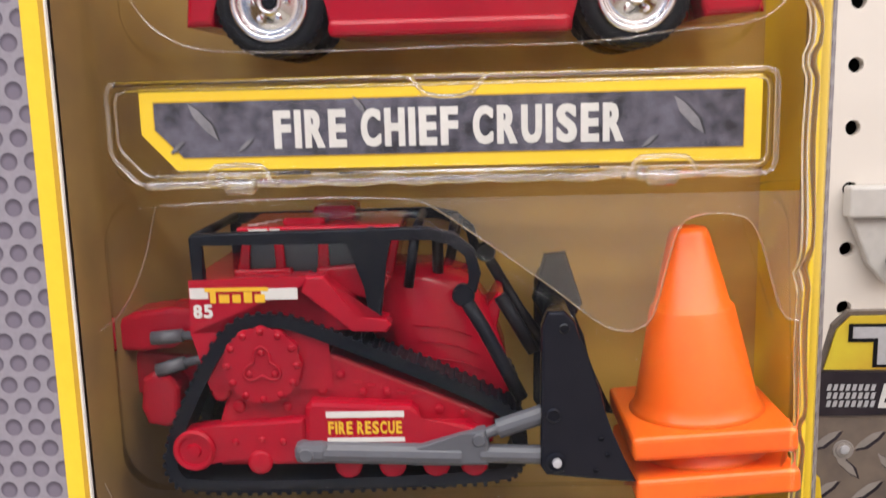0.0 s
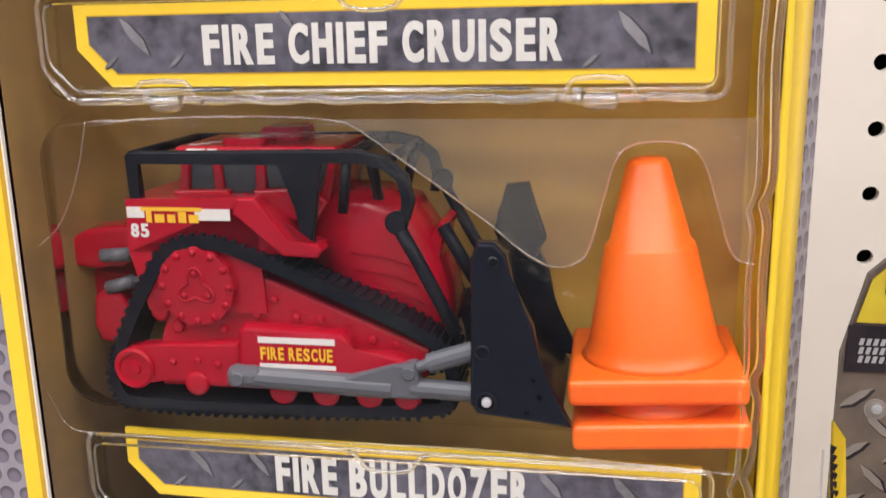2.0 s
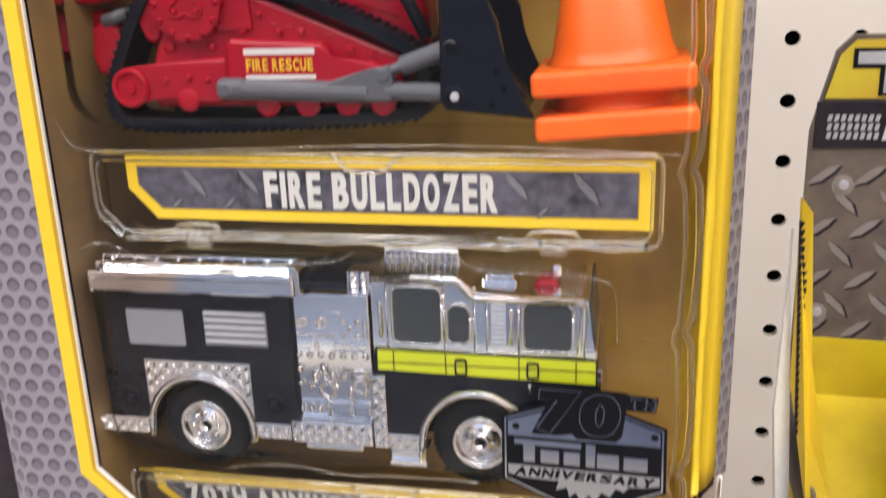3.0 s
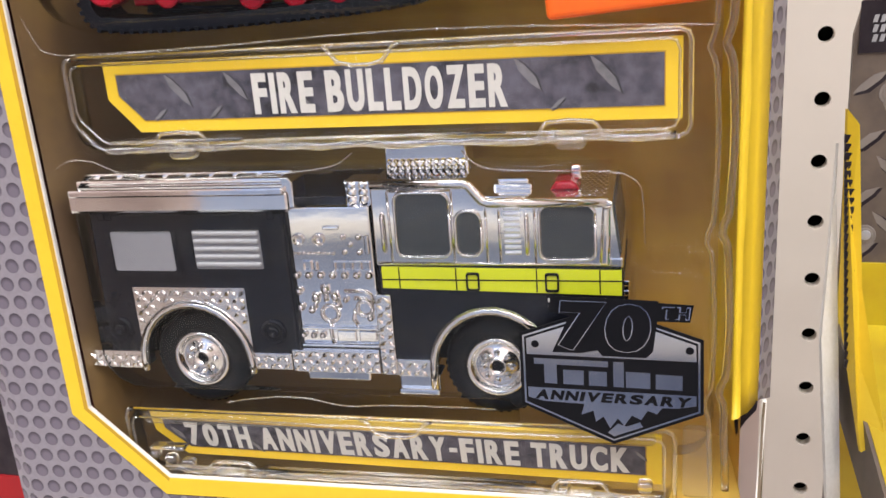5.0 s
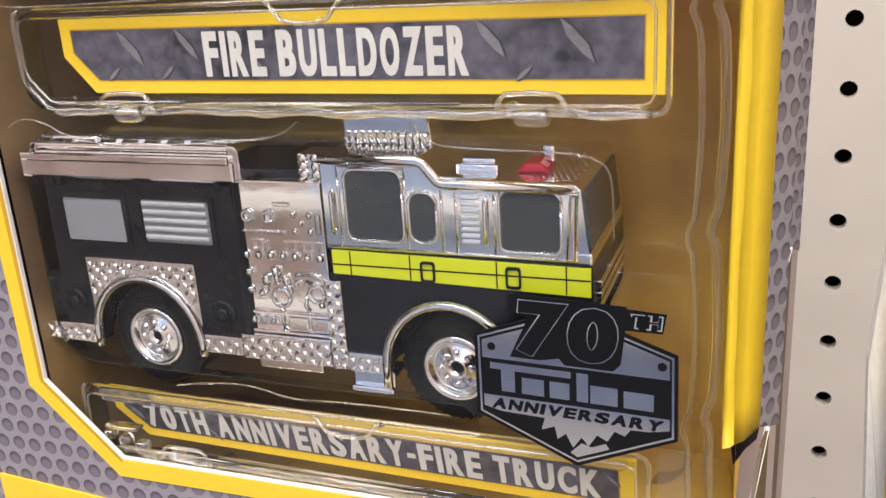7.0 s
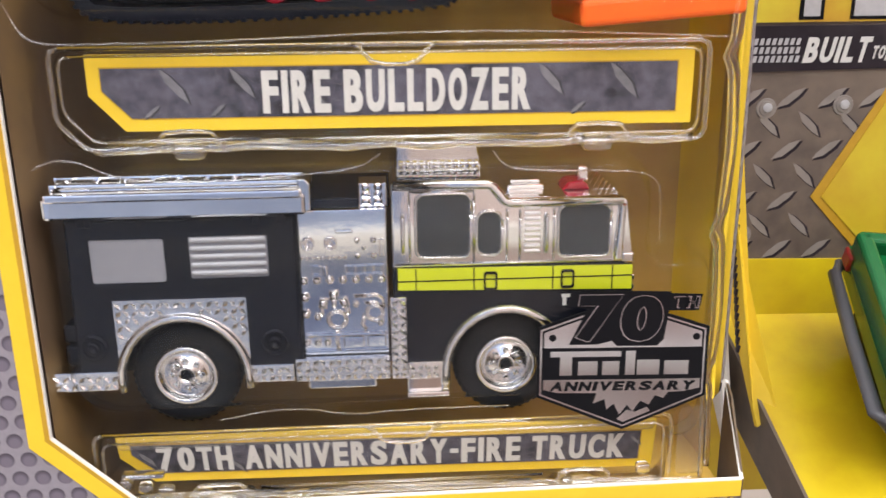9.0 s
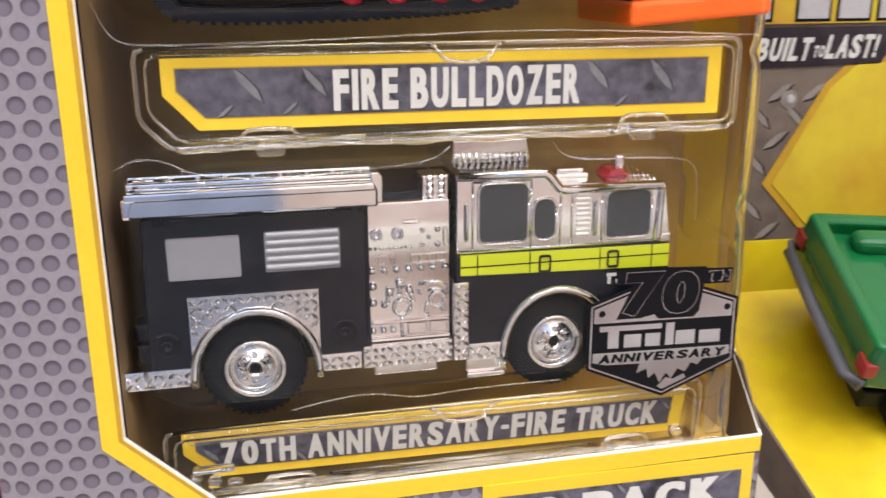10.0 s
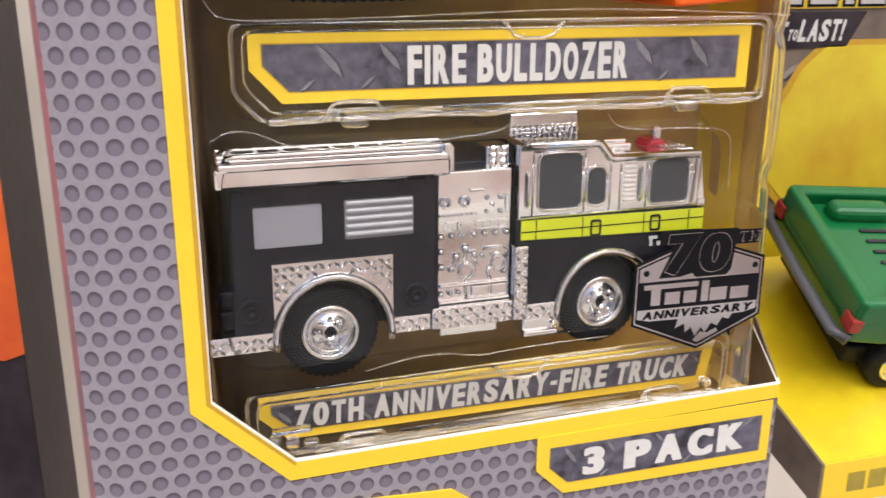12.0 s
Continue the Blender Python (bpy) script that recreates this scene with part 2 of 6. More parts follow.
YELLOW_TRAY = material("yellow_tray_print", (0.74, 0.57, 0.015), 0.3, grain=0.8, scale=90, spread=(0.58, 0.38, 0.012), bump=0.00004)
FLOOR = material("store_floor", (0.45, 0.42, 0.38), 0.35, grain=0.4, scale=6, spread=(0.38, 0.35, 0.31))
CEIL = material("ceiling_tile", (0.78, 0.77, 0.74), 0.8, grain=0.3, scale=8)
# wall tones and mottling are chosen for what the chrome mirrors
WALL_BLUE = material("blue_reflection_paint", (0.29, 0.36, 0.52), 0.6, grain=1.0, scale=6, spread=(0.10, 0.14, 0.27))
WALL_WARM = material("warm_wall_paint", (0.76, 0.70, 0.68), 0.6, grain=1.0, scale=6, spread=(0.42, 0.30, 0.28))
WALL_BROWN = material("brown_reflection_paint", (0.46, 0.37, 0.34), 0.6, grain=1.0, scale=6, spread=(0.20, 0.14, 0.13))
HOOK_GREY = material("grey_hook_plastic", (0.50, 0.47, 0.43), 0.5, grain=0.3, scale=200)
BLUE_PRINT = material("blue_carton_print", (0.012, 0.020, 0.16), 0.4, grain=0.8, scale=60, spread=(0.006, 0.008, 0.04))
ORANGE_PRINT = material("orange_carton_print", (0.75, 0.13, 0.015), 0.5, grain=0.8, scale=90, spread=(0.5, 0.05, 0.01))
DARK_PRINT = material("dark_carton_print", (0.020, 0.014, 0.019), 0.5, gloss=0.2, grain=0.9, scale=200, spread=(0.045, 0.036, 0.042))
RED_PRINT = material("red_carton_print", (0.36, 0.015, 0.02), 0.45, gloss=0.25, grain=0.4, scale=100)
PINK_PRINT = material("faded_red_side_print", (0.36, 0.13, 0.14), 0.5, grain=0.8, scale=220, spread=(0.18, 0.11, 0.13))
GREEN_INK = material("faded_olive_ink", (0.26, 0.20, 0.03), 0.5, grain=0.8, scale=300, spread=(0.40, 0.30, 0.03))
AMBER_TEXT = material("yellow_lettering", (0.72, 0.42, 0.02), 0.45)

MM = 0.001


# ---- mesh helpers, all sizes in millimetres ----
def part(name, bm, mat, parent=None, label="", smooth=False):
    me = bpy.data.meshes.new(name)
    bmesh.ops.recalc_face_normals(bm, faces=bm.faces)
    bm.to_mesh(me)
    bm.free()
    me.materials.append(mat)
    if smooth:
        for p in me.polygons:
            p.use_smooth = True
    ob = new(name, me)
    if parent is not None:
        ob.parent = parent
    if label:
        tagged(ob, label)
    return ob


def thing(name, m, label, category, group="", kind=""):
    ob = new(name)
    ob.empty_display_size = 0.01
    ob.matrix_basis = m
    return tagged(ob, label, category, group, kind)


def box(bm, x0, x1, y0, y1, z0, z1, bevel=0.0, seg=2):
    """A block, with its edges rounded by bevel."""
    r = bmesh.ops.create_cube(bm, size=1.0)
    vs = r["verts"]
    for v in vs:
        v.co = Vector((x0 + (v.co.x + 0.5) * (x1 - x0), y0 + (v.co.y + 0.5) * (y1 - y0), z0 + (v.co.z + 0.5) * (z1 - z0))) * MM
    if bevel:
        es = list({e for v in vs for e in v.link_edges})
        bmesh.ops.bevel(bm, geom=es, offset=bevel * MM, segments=seg, affect="EDGES", profile=0.5, clamp_overlap=True)
    return bm


def prism(bm, pts, y0, y1, bevel=0.0, seg=2):
    """An outline in x and z, extruded from y0 (front) to y1."""
    a = [bm.verts.new(Vector((x, y0, z)) * MM) for x, z in pts]
    b = [bm.verts.new(Vector((x, y1, z)) * MM) for x, z in pts]
    n = len(pts)
    front = bm.faces.new(a)
    bm.faces.new(b[::-1])
    for i in range(n):
        bm.faces.new((a[i], b[i], b[(i + 1) % n], a[(i + 1) % n]))
    if bevel:
        bmesh.ops.bevel(bm, geom=list(front.edges), offset=bevel * MM, segments=seg, affect="EDGES", profile=0.5, clamp_overlap=True)
    return bm


def ring(bm, outer, inner, y0, y1):
    """A flat frame between two outlines of as many points."""
    n = len(outer)
    rows = [[bm.verts.new(Vector((x, y, z)) * MM) for x, z in pts] for pts, y in ((outer, y0), (inner, y0), (inner, y1), (outer, y1))]
    for k in range(4):
        p, q = rows[k], rows[(k + 1) % 4]
        for i in range(n):
            bm.faces.new((p[i], p[(i + 1) % n], q[(i + 1) % n], q[i]))
    return bm


def lathe(bm, cx, cz, prof, n=32, axis="y", cy=0.0):
    """A turned form. axis y: rows of (radius, y) round (cx, cz); axis z: rows of (radius, z) round (cx, cy)."""
    rows = []
    for r, h in prof:
        row = []
        for i in range(n):
            a = 2 * math.pi * i / n
            if axis == "y":
                p = (cx + r * math.cos(a), h, cz + r * math.sin(a))
            else:
                p = (cx + r * math.cos(a), cy + r * math.sin(a), h)
            row.append(bm.verts.new(Vector(p) * MM))
        rows.append(row)
    for p, q in zip(rows, rows[1:]):
        for i in range(n):
            bm.faces.new((p[i], p[(i + 1) % n], q[(i + 1) % n], q[i]))
    for row in (rows[0], rows[-1]):
        bm.faces.new(row)
    return bm


def tube(bm, pts, r, n=8):
    """A round rod along points."""
    pts = [Vector(p) for p in pts]
    rows = []
    for i, p in enumerate(pts):
        d = (pts[min(i + 1, len(pts) - 1)] - pts[max(i - 1, 0)]).normalized()
        side = d.cross(Vector((0, 1, 0)) if abs(d.y) < 0.85 else Vector((0, 0, 1))).normalized()
        up = side.cross(d)
        rows.append([bm.verts.new((p + r * (math.cos(2 * math.pi * k / n) * side + math.sin(2 * math.pi * k / n) * up)) * MM) for k in range(n)])
    for p, q in zip(rows, rows[1:]):
        for k in range(n):
            bm.faces.new((p[k], p[(k + 1) % n], q[(k + 1) % n], q[k]))
    bm.faces.new(rows[0][::-1])
    bm.faces.new(rows[-1])
    return bm


def new_bm():
    return bmesh.new()


def chamfered(x0, x1, z0, z1, cx, cz):
    """A plate outline whose lower corner at x0 is cut off."""
    return [(x0, z1), (x1, z1), (x1, z0), (x0 + cx, z0), (x0, z0 + cz)]


def rounded(x0, x1, z0, z1, r, n=5):
    pts = []
    for cx, cz, a0 in ((x1 - r, z1 - r, 0), (x0 + r, z1 - r, 90), (x0 + r, z0 + r, 180), (x1 - r, z0 + r, 270)):
        for k in range(n + 1):
            a = radians(a0 + 90 * k / n)
            pts.append((cx + r * math.cos(a), cz + r * math.sin(a)))
    return pts


GLYPH_WIDTH = {"I": 0.34, "M": 1.2, "W": 1.25, "T": 0.92, "L": 0.84, "F": 0.86, "E": 0.88, "-": 0.5, "!": 0.34, " ": 0.36, "V": 1.04, "A": 1.06, "Y": 1.04, "K": 1.06}
GLYPHS = {}


def glyph(ch, bold):
    """One letter of the built-in font: points scaled to a box of one by one, and faces."""
    if (ch, bold) in GLYPHS:
        return GLYPHS[ch, bold]
    cu = bpy.data.curves.new("glyph", "FONT")
    cu.body, cu.size, cu.offset, cu.resolution_u, cu.extrude = ch, 1.0, bold, 4, 0.0
    tmp = new("glyph", cu)
    dg = bpy.context.evaluated_depsgraph_get()
    dg.update()
    me = bpy.data.meshes.new_from_object(tmp.evaluated_get(dg))
    bpy.data.objects.remove(tmp)
    co = np.array([v.co[:2] for v in me.vertices])
    faces = [tuple(p.vertices) for p in me.polygons]
    bpy.data.meshes.remove(me)
    lo, hi = co.min(0), co.max(0)
    GLYPHS[ch, bold] = ((co - lo) / (hi - lo), faces)
    return GLYPHS[ch, bold]


def lettering(name, body, x0, x1, z0, z1, y, mat, parent, label="", bold=0.036, fat=0.08, slant=0.0, thick=0.06):
    """Words in condensed capitals of the built-in font, set between x0 and x1, z0 and z1 on the plane y."""
    gap = 0.17
    widths = [GLYPH_WIDTH.get(ch, 1.0) for ch in body]
    unit = (x1 - x0) / (sum(widths) + gap * (len(body) - 1))
    vs, fs, pen = [], [], x0
    for ch, w in zip(body, widths):
        if ch != " ":
            co, faces = glyph(ch, bold)
            f = 0.0 if ch in "I!" else fat * w * unit
            b0, b1 = (0.40, 0.58) if ch == "-" else (0.0, 1.0)
            for k, dx in enumerate((0.0, f * 0.5, f) if f else (0.0,)):
                base = len(vs)
                for u, v in co:
                    h = b0 + v * (b1 - b0)
                    px = pen + u * (w * unit - f) + dx + slant * (h - 0.5) * (z1 - z0)
                    vs.append((px * MM, (y - thick - 0.012 * k) * MM, (z0 + h * (z1 - z0)) * MM))
                fs += [tuple(base + i for i in face) for face in faces]
        pen += (w + gap) * unit
    out = bpy.data.meshes.new(name)
    out.from_pydata(vs, [], fs)
    out.materials.append(mat)
    ob = new(name, out)
    ob.parent = parent
    return tagged(ob, label) if label else ob


def bars(name, rects, y, mat, parent, label="", depth=0.08):
    """Plain bars in place of a mark or of unreadable words."""
    for x0, x1, z0, z1 in rects:
        bm = new_bm()
        prism(bm, [(x0, z0), (x1, z0), (x1, z1), (x0, z1)], y - depth, y)
        part(name, bm, mat, parent, label)


def lozenges(name, spots, y, mat, parent, depth=0.03):
    """Printed or raised tread marks: (x, z, length, width, degrees)."""
    bm = new_bm()
    for x, z, l, w, a in spots:
        c, s = math.cos(radians(a)), math.sin(radians(a))
        shape = ((-l, 0), (-0.35 * l, -w), (0.5 * l, -0.7 * w), (l, 0), (0.35 * l, w), (-0.5 * l, 0.7 * w))
        prism(bm, [(x + u * c - v * s, z + u * s + v * c) for u, v in shape], y - depth, y)
    return tagged(part(name, bm, mat, parent), kind="stuff")


# ---- setting: the aisle ----
def slab(name, x0, x1, y0, y1, z0, z1, mat, label, category):
    bm = new_bm()
    box(bm, x0 * 1000, x1 * 1000, y0 * 1000, y1 * 1000, z0 * 1000, z1 * 1000)
    return tagged(part(name, bm, mat), label, category, kind="structure")


slab("floor", -4, 4, -2.2, 0.5, -0.1, 0.0, FLOOR, "pale speckled store floor of the aisle", "floor")
slab("ceiling", -4, 4, -2.2, 0.5, 3.2, 3.3, CEIL, "white ceiling above the store aisle", "ceiling")
# unseen wall, split into colours only to tint the chrome's reflections
slab("wall_south_west", -4, -1.12, -2.3, -2.2, 0, 3.2, WALL_BROWN, "unseen wall section, browned for its reflection in the chrome", "wall")
slab("wall_south", -1.12, 0.14, -2.3, -2.2, 0, 3.2, WALL_BLUE, "unseen wall section, made blue for its reflection in the chrome", "wall")
slab("wall_south_east", 0.14, 4, -2.3, -2.2, 0, 3.2, WALL_WARM, "unseen wall section, made pinkish for its reflection in the chrome", "wall")
# rails added to put level lines into those reflections
for rail_z in (0.28, 0.62, 0.98, 1.36, 1.8):
    slab("trim", -4, 4, -2.2, -2.15, rail_z, rail_z + 0.05, CEIL, "unseen white rail added for lines in the chrome reflections", "trim")
slab("wall_west", -4.1, -4, -2.3, 0.5, 0, 3.2, WALL_WARM, "plain end wall of the aisle", "wall")
slab("wall_east", 4, 4.1, -2.3, 0.5, 0, 3.2, WALL_WARM, "plain end wall of the aisle", "wall")
# near-black so that the shade behind the holes is in its colour
slab("wall_north", -4, 4, 0.30, 0.34, 0, 3.2, HOLE_SHADE, "backing behind the pegboard, blackened for the shade in its holes", "wall")


def pegboard():
    """Cream board with quarter-inch holes at one-inch steps."""
    step, r, n = 25.4, 3.2, 12
    nx0, nx1, nz0, nz1 = -16, 9, -9, 8
    ox, oz, y0, y1 = 87.4, 1329.6, 263.0, 268.0
    bm = new_bm()
    half = step / 2
    for i in range(nx0, nx1):
        for k in range(nz0, nz1):
            cx, cz = ox + i * step, oz + k * step
            circ = [(cx + r * math.cos(2 * math.pi * j / n), cz + r * math.sin(2 * math.pi * j / n)) for j in range(n)]
            sq = []
            for j in range(n):
                a = 2 * math.pi * j / n
                m = max(abs(math.cos(a)), abs(math.sin(a)))
                sq.append((cx + half * math.cos(a) / m, cz + half * math.sin(a) / m))
            f0 = [bm.verts.new(Vector((x, y0, z)) * MM) for x, z in sq]
            f1 = [bm.verts.new(Vector((x, y0, z)) * MM) for x, z in circ]
            f2 = [bm.verts.new(Vector((x, y1, z)) * MM) for x, z in circ]
            for p, q in ((f0, f1), (f1, f2)):
                for j in range(n):
                    bm.faces.new((p[j], p[(j + 1) % n], q[(j + 1) % n], q[j]))
            # square corners, which a twelve-sided ring leaves out
            for a in (45, 135, 225, 315):
                sx, sz = (1 if math.cos(radians(a)) > 0 else -1), (1 if math.sin(radians(a)) > 0 else -1)
                j = int(a // 30)
                p1, p2 = sq[j], sq[(j + 1) % n]
                bm.faces.new([bm.verts.new(Vector((x, y0, z)) * MM) for x, z in (p1, (cx + sx * half, cz + sz * half), p2)])
    x0, x1 = ox + (nx0 - 0.5) * step, ox + (nx1 - 0.5) * step
    z0, z1 = oz + (nz0 - 0.5) * step, oz + (nz1 - 0.5) * step
    for a, b, c, d in ((-4000, x0, 0, 3200), (x1, 4000, 0, 3200), (x0, x1, 0, z0), (x0, x1, z1, 3200)):
        bm.faces.new([bm.verts.new(Vector((x, y0, z)) * MM) for x, z in ((a, c), (b, c), (b, d), (a, d))])
    ob = part("pegboard_wall", bm, BOARD)
    return tagged(ob, "cream painted pegboard with rows of round holes", "pegboard", kind="structure")


pegboard()


def peg_hook():
    h = thing("peg_hook", pose(0.148, 0.262, 1.338), "grey plastic display hook plugged into the pegboard", "hook")
    bm = new_bm()
    box(bm, -13, 24, -9, 0, 6, 19, 1.2)
    part("back_plate", bm, HOOK_GREY, h)
    bm = new_bm()
    prism(bm, [(-11, 6), (22, 6), (18, -14), (4, -22), (-3, -14)], -6, -0.5, 0.8)
    part("brace", bm, HOOK_GREY, h)
    bm = new_bm()
    tube(bm, [(6, -6, -12), (6, -60, -14), (6, -110, -14)], 2.6, 10)
    part("arm", bm, BLACK, h)
    bm = new_bm()
    lathe(bm, 6, -14, [(2.0, -118), (5.5, -117), (7.5, -113), (7.5, -108), (5, -104), (2, -103)], 20)
    part("end_cap", bm, BLACK, h, "round black hook cap", smooth=True)


peg_hook()


# ---- the package ----
PACK = pose(0, 0.0028, 1.25, 0, 0, 2.5)
WIN_TOP = 250.0


def name_plate(pack, words, x0, x1, z0, z1, y, tx0, tx1, tz0, tz1, marks, lean=0.0):
    """Grey tread-print card in a yellow border, under the clear pocket."""
    zc = (z0 + z1) / 2 * MM
    turn = pose(0, y * MM, zc, lean, 0, -1.2) @ pose(0, 0, -zc)
    out = chamfered(x0, x1, z0, z1, 5.2, 5.6)
    inn = chamfered(x0 + 2.2, x1 - 2.6, z0 + 2.0, z1 - 2.1, 4.2, 4.3)
    bm = new_bm()
    prism(bm, out, 0.0, 0.7)
    plate = part("name_plate", bm, YELLOW, pack, "grey tread-print name card with yellow border")
    plate.matrix_basis = turn
    bm = new_bm()
    prism(bm, inn, -0.10, -0.004)
    part("printed_field", bm, PLATE, plate)
    bm = new_bm()
    o2 = chamfered(x0 + 2.0, x1 - 2.4, z0 + 1.8, z1 - 1.9, 4.3, 4.4)
    ring(bm, o2, inn, -0.06, -0.003)
    part("field_rim", bm, YELLOW_DEEP, plate)
    lozenges("tread_mark", [(x + 0.25, z - 0.12, l * 1.05, w * 1.25, a) for x, z, l, w, a in marks], -0.10, LOZENGE_DARK, plate, 0.02)
    lozenges("tread_mark", marks, -0.12, LOZENGE, plate, 0.03)
    lettering("lettering", words, tx0, tx1, tz0, tz1, -0.12, LETTER, plate)
    return plate


def carton(pack, full=True):
    """Printed card sleeve with a window that runs round one side."""
    lo = -60.0
    top = WIN_TOP + 18
    # front card beside and below the window
    bm = new_bm()
    pts = [(-83.0, top), (-70.3, top), (-70.3, 20.2), (-54.3, 4.2), (48.9, 5.2), (48.9, lo), (-83.0, lo)]
    prism(bm, pts, 0.0, 0.6)
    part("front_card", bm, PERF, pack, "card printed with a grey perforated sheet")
    bm = new_bm()
    prism(bm, [(-70.2, top), (48.9, top), (48.9, WIN_TOP), (-70.2, WIN_TOP)], -0.62, -0.02)
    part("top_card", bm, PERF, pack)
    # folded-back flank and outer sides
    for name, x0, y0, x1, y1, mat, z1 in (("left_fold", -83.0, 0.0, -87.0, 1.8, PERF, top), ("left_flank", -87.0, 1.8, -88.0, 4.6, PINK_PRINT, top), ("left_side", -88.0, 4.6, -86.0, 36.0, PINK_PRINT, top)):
        bm = new_bm()
        d = Vector((x1 - x0, y1 - y0)).normalized()
        nx, ny = -d.y * 0.6, d.x * 0.6
        if ny < 0 or (abs(ny) < 0.15 and nx < 0):
            nx, ny = -nx, -ny
        ring_pts = ((x0, y0), (x1, y1), (x1 + nx, y1 + ny), (x0 + nx, y0 + ny))
        a = [bm.verts.new(Vector((x, y, lo)) * MM) for x, y in ring_pts]
        b = [bm.verts.new(Vector((x, y, z1)) * MM) for x, y in ring_pts]
        bm.faces.new(a)
        bm.faces.new(b)
        for i in range(4):
            bm.faces.new((a[i], a[(i + 1) % 4], b[(i + 1) % 4], b[i]))
        part(name, bm, mat if full else KRAFT, pack)
    # yellow frame of the window
    bm = new_bm()
    prism(bm, [(-70.6, WIN_TOP), (-67.1, WIN_TOP), (-67.1, 21.6), (-53.2, 8.0), (48.9, 8.4), (48.9, 5.3), (-54.4, 4.5), (-70.6, 20.3)], -0.25, 0.35)
    frame_part = part("window_frame", bm, YELLOW, pack, "bright yellow printed window border")
    bm = new_bm()
    prism(bm, [(-67.9, WIN_TOP), (-67.12, WIN_TOP), (-67.12, 21.6), (-53.2, 8.0), (-53.4, 7.3), (-67.9, 21.4)], -0.28, 0.30)
    part("shaded_rim", bm, YELLOW_DEEP, frame_part)
    bm = new_bm()
    prism(bm, [(-67.1, WIN_TOP), (-66.85, WIN_TOP), (-66.85, 21.75), (-53.1, 8.3), (48.9, 8.7), (48.9, 8.4), (-53.2, 8.0), (-67.1, 21.6)], -0.2, 0.5)
    part("cut_edge", bm, WHITE_EDGE, frame_part, "white cut edge of the card")

    # the open side: lower wall, sloping cut edge, yellow strip and printed strip
    def wall(name, quad, mat, label=""):
        bm = new_bm()
        a = [bm.verts.new(Vector(p) * MM) for p in quad]
        b = [bm.verts.new((Vector(p) + Vector((0.45, 0.15, 0))) * MM) for p in quad]
        n = len(quad)
        bm.faces.new(a)
        bm.faces.new(b[::-1])
        for i in range(n):
            bm.faces.new((a[i], a[(i + 1) % n], b[(i + 1) % n], b[i]))
        return part(name, bm, mat, pack, label)

    wall("lower_side", [(48.9, 0.3, lo), (51.4, 17.0, lo), (51.4, 17.0, 19.0), (50.6, 12.0, 18.5), (49.0, 0.3, 8.4)], INNER_SHADE)
    wall("side_cut_edge", [(48.7, 0.2, 8.4), (48.9, 0.0, 8.4), (51.5, 16.8, 19.2), (51.2, 17.2, 19.2)], WHITE_EDGE)
    bm = new_bm()
    rows = []
    for z in np.linspace(19.0, WIN_TOP, 40):
        w = 0.35 * math.sin(z * 0.11) + 0.2 * math.sin(z * 0.37)
        rows.append([bm.verts.new(Vector(p) * MM) for p in ((45.6, 9.5, z), (46.6 + 0.2 * w, 10.2, z), (47.6 + 0.3 * w, 12.2, z), (50.0, 17.0, z), (50.5, 17.0, z), (48.4, 12.4, z))])
    for p, q in zip(rows, rows[1:]):
        for i in range(6):
            bm.faces.new((p[i], p[(i + 1) % 6], q[(i + 1) % 6], q[i]))
    bm.faces.new(rows[0])
    bm.faces.new(rows[-1])
    part("side_strip", bm, YELLOW, pack, "yellow card strip along the open side", smooth=True)
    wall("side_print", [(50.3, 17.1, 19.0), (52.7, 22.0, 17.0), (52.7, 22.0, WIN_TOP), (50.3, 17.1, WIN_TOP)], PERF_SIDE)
    bm = new_bm()
    prism(bm, [(46.2, 19.2), (50.4, 19.2), (50.2, 17.6), (48.6, 15.6), (47.0, 12.6)], 16.0, 16.5)
    part("fold_notch", bm, DARK_PRINT, pack, "dark folded notch below the yellow strip")
    bm = new_bm()
    box(bm, -91, 53, 35.2, 36.0, lo, top)
    part("back_card", bm, KRAFT, pack, "plain brown back card")
    if not full:
        return
    # backing inside the window
    prof = [(-66.6, 0.9), (-66.0, 4.0), (-65.2, 12.0), (-63.6, 22.0), (-60.5, 29.0), (-55.0, 32.4), (-48.0, 33.2), (41.0, 33.2), (45.5, 31.0), (46.6, 26.0), (47.2, 18.0), (47.4, 13.5)]
    bm = new_bm()
    rows = [[bm.verts.new(Vector((x, y, z)) * MM) for x, y in prof] for z in np.linspace(3.5, WIN_TOP, 12)]
    for p, q in zip(rows, rows[1:]):
        for k in range(len(prof) - 1):
            bm.faces.new((p[k], p[k + 1], q[k + 1], q[k]))
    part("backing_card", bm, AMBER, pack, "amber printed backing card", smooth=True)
    bm = new_bm()
    rows = [[bm.verts.new(Vector((x, y, z)) * MM) for x, y in ((44.4, 31.2), (45.2, 30.0), (45.9, 26.0), (46.4, 22.0), (46.8, 18.0))] for z in np.linspace(12.0, WIN_TOP - 2, 12)]
    for p, q in zip(rows, rows[1:]):
        for k in range(4):
            bm.faces.new((p[k], p[k + 1], q[k + 1], q[k]))
    part("backing_edge", bm, YELLOW, pack, "bright yellow edge of the backing", smooth=True)
    bm = new_bm()
    box(bm, -66, 47.5, 0.8, 33.0, 3.2, 3.8)
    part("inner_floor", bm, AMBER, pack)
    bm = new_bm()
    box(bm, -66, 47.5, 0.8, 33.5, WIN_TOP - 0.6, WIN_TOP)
    part("inner_top", bm, INNER_SHADE, pack)
    # printed panel below the window
    o = [(-6.6, 5.0), (47.6, 5.0), (47.6, -9.2), (-0.6, -8.2), (-6.6, -2.2)]
